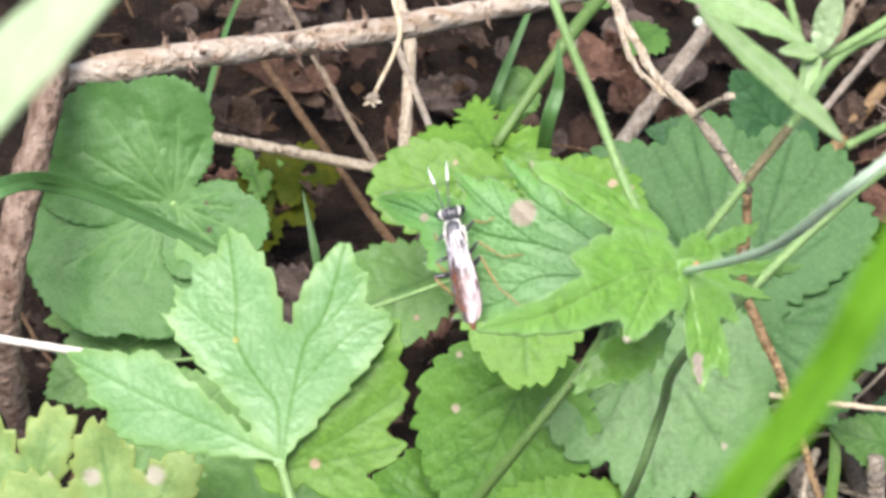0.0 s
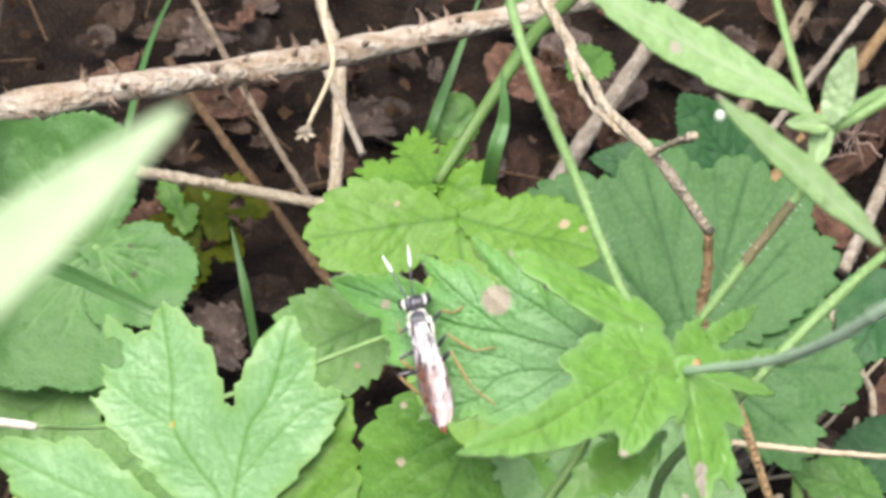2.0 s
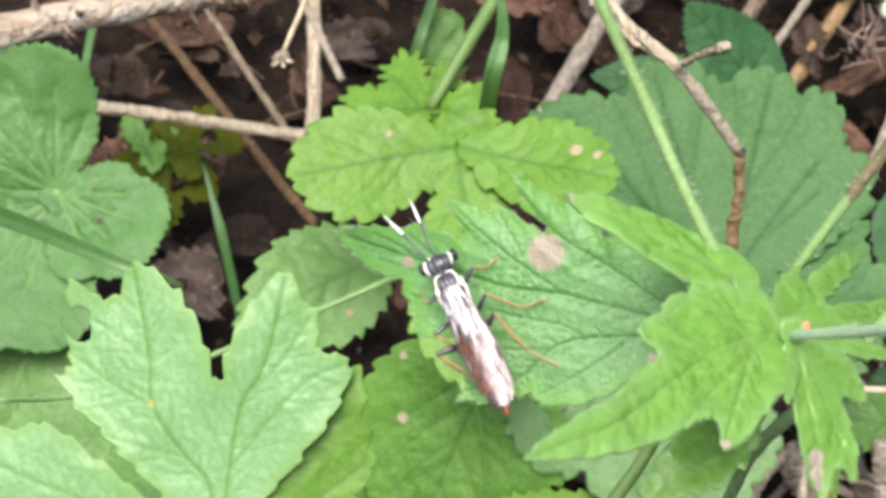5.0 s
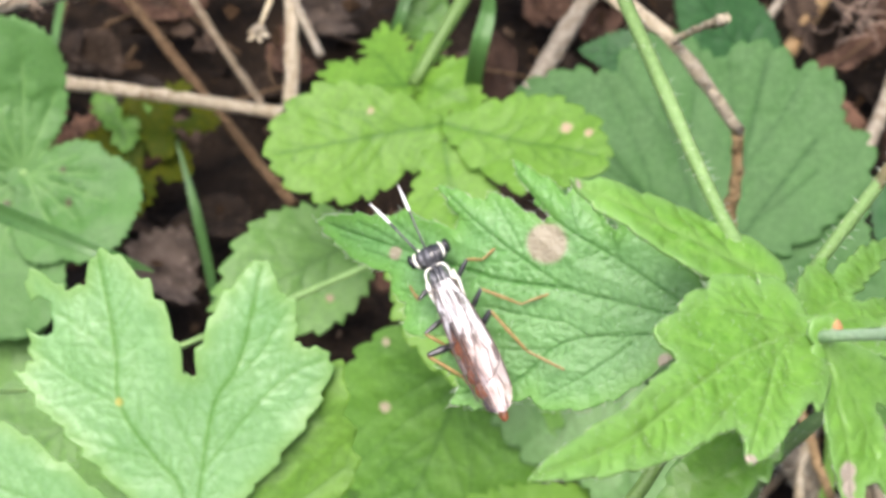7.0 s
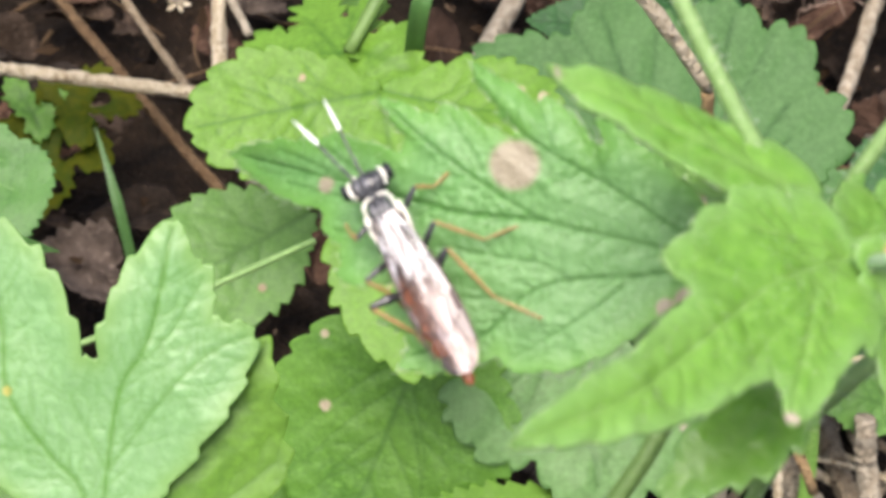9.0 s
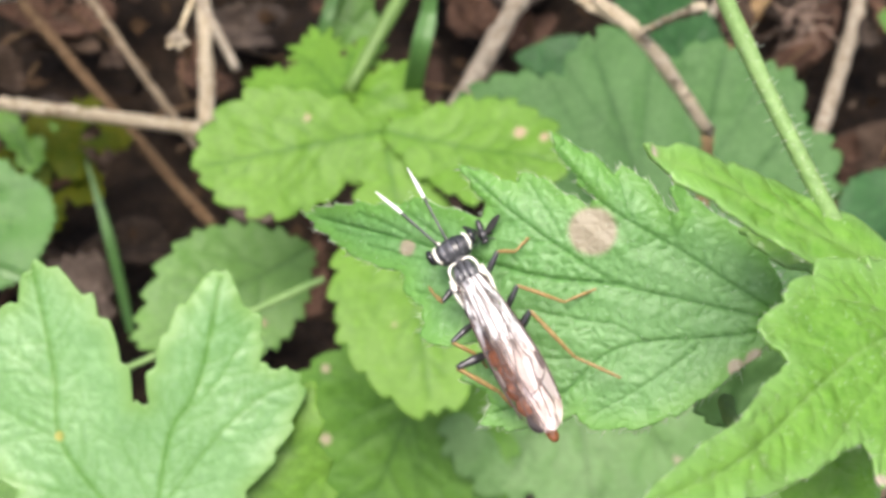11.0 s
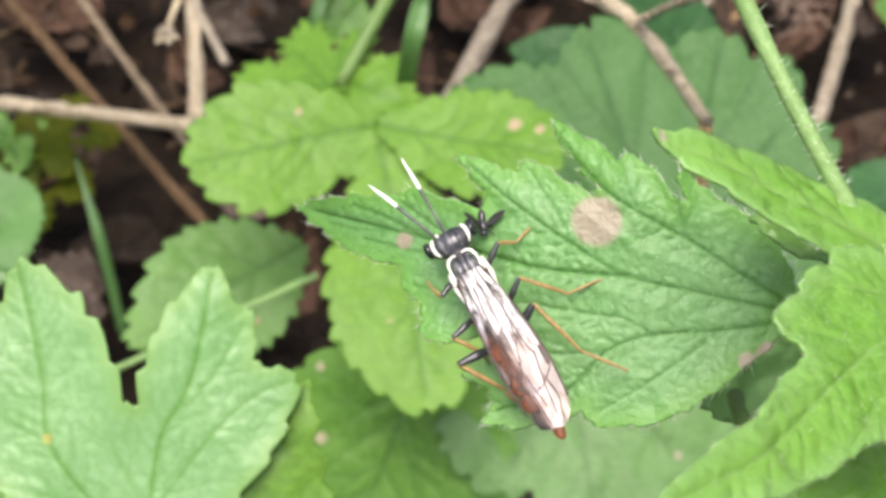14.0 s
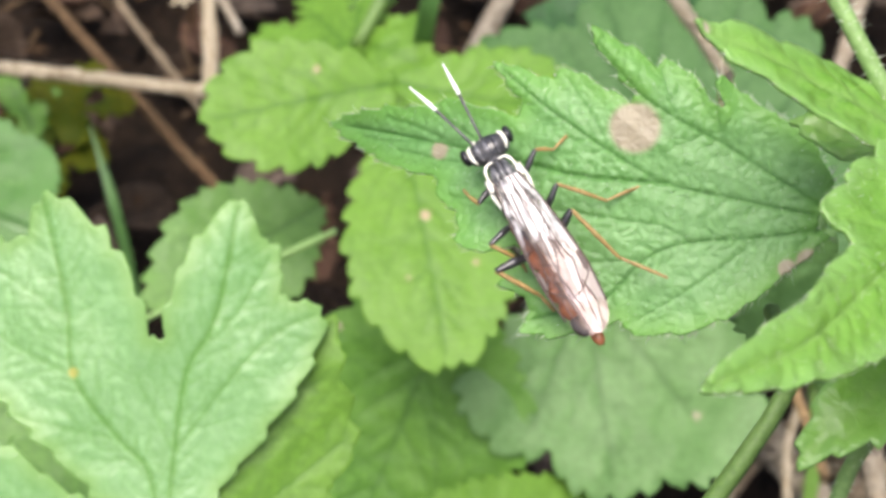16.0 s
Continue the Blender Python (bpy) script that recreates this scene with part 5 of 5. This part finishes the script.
def wing_material():
    """Glassy folded wing: sky reflection painted silvery in front with smoky dark cells, rosy brown towards the tip."""
    m, n, l, b = material("wing_membrane")
    tc = n.new("ShaderNodeTexCoord")

    def streaks(scale, stretch, detail):
        t, mp = coords(n, l, scale, detail), n.new("ShaderNodeMapping")
        mp.inputs["Scale"].default_value = stretch
        l.new(tc.outputs["Object"], mp.inputs["Vector"])
        l.new(mp.outputs[0], t.inputs["Vector"])
        return t

    cells, fine = streaks(900, (0.5, 1.5, 0.6), 3), streaks(2600, (0.35, 1.5, 1.0), 3)
    sep = n.new("ShaderNodeSeparateXYZ")
    l.new(tc.outputs["Object"], sep.inputs[0])
    back = ramp(n, l, sep.outputs[0], -0.0032, -0.0052)
    # The silver in front is the sky's reflection, held in the base colour.
    col = blend(n, l, back, (0.62, 0.61, 0.63), (0.5, 0.41, 0.41))
    smoke = blend(n, l, back, (0.025, 0.022, 0.022), (0.34, 0.24, 0.22))
    col = blend(n, l, ramp(n, l, cells.outputs["Fac"], 0.47, 0.54), col, smoke)
    col = blend(n, l, ramp(n, l, fine.outputs["Fac"], 0.6, 0.75), col, (0.22, 0.14, 0.12))
    l.new(col, b.inputs["Base Color"])
    b.inputs["Roughness"].default_value = 0.2
    b.inputs["Specular IOR Level"].default_value = 0.8
    bump = n.new("ShaderNodeBump")
    bump.inputs["Strength"].default_value, bump.inputs["Distance"].default_value = 0.9, 0.0003
    l.new(cells.outputs["Fac"], bump.inputs["Height"])
    l.new(bump.outputs[0], b.inputs["Normal"])
    tr = n.new("ShaderNodeBsdfTransparent")
    tr.inputs[0].default_value = (0.95, 0.9, 0.86, 1)
    mix = n.new("ShaderNodeMixShader")
    # the margin over the abdomen is clearer than the overlapping middle
    clear = n.new("ShaderNodeMath")
    clear.operation = "MULTIPLY"
    l.new(ramp(n, l, sep.outputs[1], 0.0001, 0.0004), clear.inputs[0])
    l.new(ramp(n, l, sep.outputs[0], -0.003, -0.0042), clear.inputs[1])
    dense = n.new("ShaderNodeMapRange")
    dense.inputs[3].default_value, dense.inputs[4].default_value = 0.74, 0.07
    l.new(clear.outputs[0], dense.inputs[0])
    l.new(dense.outputs[0], mix.inputs[0])
    l.new(tr.outputs[0], mix.inputs[1])
    l.new(b.outputs[0], mix.inputs[2])
    l.new(mix.outputs[0], n["Material Output"].inputs[0])
    return m


M_WING = wing_material()


def piece(name, v, f, mat, parent, label=""):
    """One part of the insect, in its own frame: x to the head, y to its left hand side, z up; millimetres."""
    ob = new(name, mesh_from(name, np.asarray(v) * MM, f, mat))
    ob.parent = parent
    return tagged(ob, label)


def wing(parent, hand, lift, length):
    """A folded forewing: membrane with its dark veins and stigma."""
    nx, ny = 44, 14
    verts = []
    for i in range(nx):
        s = i / (nx - 1)
        x = -0.1 - length * s
        swell = math.sin(math.pi * min(1, s * 0.8 + 0.06) ** 1.15) ** 0.8
        outer = hand * (0.55 + (0.64 if hand > 0 else 0.86) * swell)
        inner = -hand * (0.1 + 0.7 * swell)
        if s > 0.84:
            k = math.sqrt(max(0.0, 1 - ((s - 0.84) / 0.16) ** 2))
            mid = hand * 0.25
            outer, inner = mid + (outer - mid) * (0.08 + 0.92 * k), mid + (inner - mid) * (0.08 + 0.92 * k)
        for j in range(ny):
            f = j / (ny - 1)
            y = inner + (outer - inner) * f
            z = 0.98 - 0.2 * s + lift - 0.17 * y * y + 0.05 * math.sin(s * 16 + f * 5) * f
            verts.append((x, y, z))
    faces = [(i * ny + j, i * ny + j + 1, (i + 1) * ny + j + 1, (i + 1) * ny + j) for i in range(nx - 1) for j in range(ny - 1)]
    w = piece("wing", verts, faces, M_WING, parent, "folded glassy wing with dark veins")
    v = np.array(verts).reshape(nx, ny, 3)
    for pts, r in (([(0, 13), (13, 13), (27, 13), (37, 13)], 0.07), ([(0, 9), (11, 9), (22, 9), (29, 12)], 0.045), ([(0, 6), (13, 5), (26, 4), (37, 5)], 0.04), ([(14, 9), (22, 6), (30, 2)], 0.04),
                   ([(24, 10), (32, 8), (40, 7)], 0.04), ([(29, 12), (32, 8), (33, 4)], 0.04), ([(4, 2), (18, 2), (31, 2)], 0.045), ([(8, 11), (14, 8), (17, 3)], 0.035), ([(30, 9), (36, 10), (41, 9)], 0.035)):
        a, f = tube([v[i, j] + (0, 0, 0.02) for i, j in pts], [r, r, r * 0.7], 24, 6)
        piece("wing_vein", a, f, M_VEINS, w)
    a, f = ellipsoid(v[26, 12] + (0, 0, 0.02), (0.6, 0.13, 0.05))
    piece("stigma", a, f, M_VEINS, w)
    return w


def leg(parent, pts, radii, mats):
    """Femur, tibia and tarsus in a row."""
    upper = None
    for k, (nm, mat) in enumerate(zip(("femur", "tibia", "tarsus"), mats)):
        a, b = np.array(pts[k], float), np.array(pts[k + 1], float)
        mid = (a + b) / 2 + (0, 0, 0.08)
        v, f = tube([a, mid, b], [radii[k] * 0.75, radii[k], radii[k] * 0.7], 14, 8, 0.04, k)
        if k == 0:
            upper = piece("leg", v, f, mat, parent, "leg with dark femur and orange shin")
        else:
            piece(nm, v, f, mat, upper)
    return upper


def antenna(parent, hand):
    root = piece("antenna", *tube([(0, 0, 0), (1.4, 0, 0.16), (2.8, 0, 0.14)], [0.09, 0.075, 0.09], 24, 8, 0.05), M_BLACK, parent, "black antenna with a white tip")
    piece("antenna_tip", *tube([(2.75, 0, 0.14), (3.6, 0.02, 0.1), (4.75, 0.06, 0.0)], [0.09, 0.11, 0.085, 0.02], 16, 8), M_WHITE, root, "white antenna tip")
    return root


def build_sawfly():
    t = sawfly
    t.empty_display_size = 0.003
    tagged(t, "slender black sawfly with white antenna tips and rusty wings", "insect")
    head = piece("head", *ellipsoid((1.9, 0, 0.08), (0.74, 1.22, 0.64)), M_BLACK, t, "broad black head")
    for h in (-1, 1):
        piece("eye", *ellipsoid((2.12, h * 1.24, 0.1), (0.48, 0.27, 0.5)), M_EYE, head, "bulging dark eye")
        piece("temple", *tube([(1.42, h * 0.84, 0.42), (1.75, h * 0.98, 0.55), (2.2, h * 0.96, 0.55), (2.48, h * 0.82, 0.36)], [0.04, 0.1, 0.11, 0.05], 14, 8), M_CREAM, head, "cream streak beside the eye")
        piece("antenna_base", *ellipsoid((2.5, 0.3 + h * 0.24, 0.28), (0.2, 0.13, 0.13), nu=10, nv=8), M_CREAM, head)
        antenna_roots.append(antenna(t, h))
    # Ridges coloured grey for the highlights on the black head.
    for yy in (-0.42, 0.05, 0.5):
        piece("head_ridge", *tube([(1.35, yy, 0.58), (1.8, yy * 1.1, 0.72), (2.35, yy, 0.55)], [0.05, 0.14, 0.06], 10, 8), M_GREYSHEEN, head, "satiny grey ridge of the head")
    piece("mouth", *ellipsoid((2.45, 0, -0.12), (0.25, 0.45, 0.3)), M_CREAM, head)
    piece("neck", *tube([(1.5, 0, 0.0), (1.05, 0, 0.05)], [0.5, 0.55], 6, 12), M_BLACK, head)
    thorax = piece("thorax", *ellipsoid((-0.3, 0, -0.05), (1.55, 0.92, 0.85)), M_BLACK, t, "black thorax edged with cream")
    for yy, wide in ((-0.34, 0.3), (0.0, 0.26), (0.34, 0.3)):
        piece("mesonotum", *ellipsoid((0.25, yy, 0.5), (0.72 if yy else 0.85, wide, 0.42)), M_GREYSHEEN, thorax)
    for h in (-1, 1):
        piece("collar", *tube([(1.12, h * 0.15, 0.5), (1.05, h * 0.55, 0.55), (0.66, h * 0.78, 0.6), (0.0, h * 0.74, 0.66), (-0.75, h * 0.36, 0.78)], [0.05, 0.08, 0.07, 0.055, 0.04], 20, 8), M_CREAM, thorax, "cream collar edge")
        piece("tegula", *ellipsoid((0.0, h * 0.9, 0.45), (0.3, 0.17, 0.16)), M_CREAM, thorax)
        piece("side_plate", *tube([(0.5, h * 0.95, 0.1), (-0.4, h * 1.02, 0.08), (-1.3, h * 0.94, 0.1), (-3.2, h * 0.98, 0.2)], [0.08, 0.12, 0.08, 0.04], 16, 8), M_CREAM, thorax)
    piece("scutellum", *ellipsoid((-0.85, 0, 0.62), (0.3, 0.34, 0.28)), M_CREAM, thorax, "cream scutellum")
    abdomen = None
    for k in range(8):
        x = -1.5 - k * 0.98
        r = 1.0 - 0.009 * k * k
        v, f = ellipsoid((x, 0.1 + 0.06 * min(k, 5), 0.1 - 0.02 * k), (0.72, r, r * 0.6))
        if k == 0:
            abdomen = piece("abdomen", v, f, M_BLACK, t, "banded black and rust-red abdomen")
        else:
            piece("abdomen_ring", v, f, M_RUST if 1 <= k <= 6 else M_BLACK, abdomen)
    piece("tail_tip", *ellipsoid((-9.25, 0.05, 0.0), (0.6, 0.32, 0.25)), M_RUST, abdomen)
    wing(t, 1, 0.0, 9.2)
    wing(t, -1, 0.07, 9.3)
    dark, shin, foot = M_BLACK, M_ORANGE, M_ORANGE
    leg(t, [(-0.1, -0.9, -0.35), (0.64, -2.06, 0.15), (0.36, -2.85, -0.6), (1.03, -4.5, -1.4)], [0.19, 0.12, 0.09], (dark, shin, foot))
    leg(t, [(-2.4, -0.8, -0.4), (-1.55, -2.1, 0.3), (-3.35, -3.85, -0.8), (-3.45, -5.75, -1.4)], [0.19, 0.12, 0.09], (dark, shin, foot))
    leg(t, [(-3.7, -0.9, -0.3), (-3.1, -2.05, 0.35), (-6.2, -2.9, -0.9), (-8.3, -4.5, -1.4)], [0.24, 0.13, 0.1], (dark, shin, foot))
    leg(t, [(0.3, 0.7, -0.35), (-0.3, 1.85, 0.1), (0.5, 2.1, -0.7), (1.2, 2.2, -1.4)], [0.18, 0.12, 0.09], (dark, shin, foot))
    leg(t, [(-2.0, 0.8, -0.4), (-2.5, 2.4, 0.2), (-3.75, 1.5, -0.6), (-4.3, 1.5, -1.4)], [0.19, 0.12, 0.09], (dark, shin, foot))
    leg(t, [(-3.9, 0.9, -0.3), (-3.9, 2.8, 0.4), (-5.9, 1.5, -0.7), (-6.8, 1.3, -1.4)], [0.26, 0.14, 0.1], (dark, shin, foot))
    return t


antenna_roots = []
build_sawfly()


# ---- what moves ----
def insect_pose(turn=0.0, du=0.0, dv=0.0):
    """The sawfly on its leaf, turned by some degrees about the leaf's normal."""
    x, y, n = frame_of((-3.9, 8.3, -2.6), (-0.15, 0.05, 0.98))
    local = Matrix((Vector((x[0], y[0], n[0])), Vector((x[1], y[1], n[1])), Vector((x[2], y[2], n[2])))).to_4x4()
    at = Matrix.Translation(Vector(((0.0 + du) * MM, (-2.2 + dv) * MM, -126.4 * MM)))
    return PLAN @ at @ local @ pose(0, 0, 0, 0, 0, turn)


def feeler(hand, swing, lift=-4.0):
    """An antenna's root on the head, swung to the insect's left by some degrees."""
    return pose(2.35 * MM, (0.3 + hand * 0.24) * MM, 0.3 * MM, 0, lift, swing)


def build_small_fly():
    """A tiny dark fly that settles beside the sawfly's head for a while; x to its head, its wings half raised."""
    t = new("small_fly")
    t.empty_display_size = 0.001
    tagged(t, "tiny black fly with raised dark wings", "fly")
    thorax = piece("thorax", *ellipsoid((0, 0, 0.38), (0.32, 0.24, 0.24), nu=14, nv=10), M_BLACK, t)
    piece("abdomen", *ellipsoid((-0.5, 0, 0.34), (0.45, 0.2, 0.19), nu=14, nv=10), M_BLACK, t)
    head = piece("head", *ellipsoid((0.36, 0, 0.4), (0.14, 0.2, 0.17), nu=12, nv=8), M_BLACK, t)
    for h in (-1, 1):
        piece("eye", *ellipsoid((0.4, h * 0.14, 0.42), (0.09, 0.09, 0.11), nu=10, nv=8), M_EYE, head)
        verts = []
        for i in range(10):
            f = i / 9
            wide = 0.29 * math.sin(math.pi * min(1.0, f * 0.86 + 0.1)) ** 0.7
            for e in (-1, 0, 1):
                verts.append((-0.05 - 0.62 * f + e * wide * 0.8, h * (0.14 + 0.95 * f), 0.5 + 0.55 * f + 0.25 * e * wide))
        faces = [(i * 3 + j, i * 3 + j + 1, i * 3 + j + 4, i * 3 + j + 3) for i in range(9) for j in range(2)]
        w = piece("wing", verts, faces, M_FLYWING, t, "raised smoky dark wing")
        w.modifiers.new("thickness", "SOLIDIFY").thickness = 0.00002
        for x0 in (-0.2, 0.02, 0.2):
            piece("leg", *tube([(x0, h * 0.18, 0.3), (x0 * 1.8, h * 0.5, 0.42), (x0 * 2.6, h * 0.62, 0.0)], [0.045, 0.035, 0.02], 10, 6), M_BLACK, t)
    return t


small_fly = build_small_fly()
FLY_AT = (0.8, 0.2, -128.0)


def build_near_blade(mat, label):
    """A grass blade that sways through the view; its origin is its tip."""
    t = thing("grass_blade", (0, 0, 0), label, "grass", "grasses")
    c = curve_points([(-75, -215, -190), (-46, -75, -50), (-21, -27, -6), (-8.5, -9.5, 0), (0, 0, 0)], 110)
    d = np.gradient(c, axis=0)
    s = np.concatenate([[0], np.cumsum(np.linalg.norm(np.diff(c, axis=0), axis=1))])
    w = 1.1 * np.clip((s[-1] - s) / 6.5, 0, 1) ** 0.65
    verts, vein = [], []
    for i in range(110):
        x, y, n = frame_of(d[i], (0.1, 0.25, 1))
        for k in range(-6, 7):
            verts.append(c[i] + y * w[i] * k / 6 + n * (abs(k / 6) * 0.25 * w[i] + 0.03 * (k % 2)))
            vein.append(1.0 if k == 0 else 0.25 * (k % 2))
    faces = [(i * 13 + k, i * 13 + k + 1, (i + 1) * 13 + k + 1, (i + 1) * 13 + k) for i in range(109) for k in range(12)]
    z = np.zeros(len(verts))
    part("blade", np.array(verts), faces, mat, t, attrs={"vein": vein, "spot": z, "rim": z}, solid=0.12)
    v, f = tube(c[::10] - (0, 0, 0.06), [0.15, 0.12, 0.02], 60, 6)
    z = np.zeros(len(v))
    part("midrib", v, f, mat, t, attrs={"vein": z + 1, "spot": z, "rim": z})
    return t


pale_blade = build_near_blade(M_GRASSLIT, "tall pale grass blade swaying above the bank")
# Added second blade: takes over where the pale one falls into shadow.
shadow_blade = build_near_blade(M_GRASSUNLIT, "added dark grass blade standing in for the pale blade in shadow")


def fly_pose(u, v, w, turn=0.0):
    """The small fly at a point of the bank, its feet on the leaf."""
    return Matrix.Translation(P(u, v, w)) @ TILT_M @ pose(0, 0, 0, -8, -8, turn)


def motions():
    # the lens pulls its focus from the litter to the insect
    walk(focus_point, [(t, Matrix.Translation(P(0, 0, w))) for t, w in ((0, -215), (3, -205), (4.2, -190), (6.3, -140), (8.5, -132), (9, -205), (9.5, -185), (9.8, -128), (16, -126))])
    perch, beside = (54, 28.0, -146.4), FLY_AT
    walk(small_fly, [(0, fly_pose(*perch, 20)), (9.3, fly_pose(*perch, 20)), (9.45, fly_pose(30, 17, -118, -30)), (9.6, fly_pose(*beside, -70)), (10.2, fly_pose(*beside, -66)), (12.3, fly_pose(*beside, -84)), (14.65, fly_pose(*beside, -86)),
                     (14.8, fly_pose(8, 8, -112, -40)), (15.0, fly_pose(*perch, 20)), (16, fly_pose(*perch, 20))])
    walk(sawfly, [(0, insect_pose(-9.5, 0.25, 0.3)), (2.7, insect_pose(-9, 0.1, 0.1)), (3.3, insect_pose(0)), (7, insect_pose(0)), (9, insect_pose(1)), (10.2, insect_pose(1)), (12.5, insect_pose(2)), (16, insect_pose(2))])
    swings = ((0, 8, -10), (1.5, 14, -8), (2.5, 16, -10), (3.4, 14, 2), (4.2, 18, -2), (7, 18, -3), (9, 16, -2), (10.2, 20, 0), (12.5, 18, -4), (14.5, 21, 0), (16, 16, -4))
    for root, k in zip(antenna_roots, (2, 1)):
        hand = 1 if k == 1 else -1
        walk(root, [(row[0], feeler(hand, row[k])) for row in swings])
    # the blade's tip in the bank's frame, and its turn about the line of sight
    pale = ((0, 0.14, -0.06, 4, 3), (0.5, -1.2, -0.09, 4, 3), (1, 1.25, -0.34, 4, 0), (1.5, 0.21, 0.6, 4, 0), (2, 0.31, 0.56, 4, -4), (2.5, 0.6, 0.9, 4, -13), (3, 0.14, 0.24, 4, -3),
            (3.5, -0.6, 0.87, 4, -2), (4, -6, -0.14, 4, 0), (5, -16, 0, 4, 4), (6.3, -34, -8, 4, 8), (16, -34, -8, 4, 8))
    dark = ((0, -34, -12, 4.4, 8), (2.6, -34, -12, 4.4, 8), (3.2, -6, -1, 4.4, 4), (3.5, -1.2, 0.5, 4.4, 0), (4, -2.3, 0.2, 4.4, 0), (4.2, -2.6, 0, 4.4, 0), (5, -13, -2, 4.4, 4), (6.3, -34, -12, 4.4, 8), (16, -34, -12, 4.4, 8))
    for ob, rows in ((pale_blade, pale), (shadow_blade, dark)):
        walk(ob, [(t, Matrix.Translation(P(u, v, w)) @ TILT_M @ pose(0, 0, 0, 0, 0, a) @ TILT_M.inverted()) for t, u, v, w, a in rows])


TILT_M = PLAN.to_3x3().to_4x4()
motions()
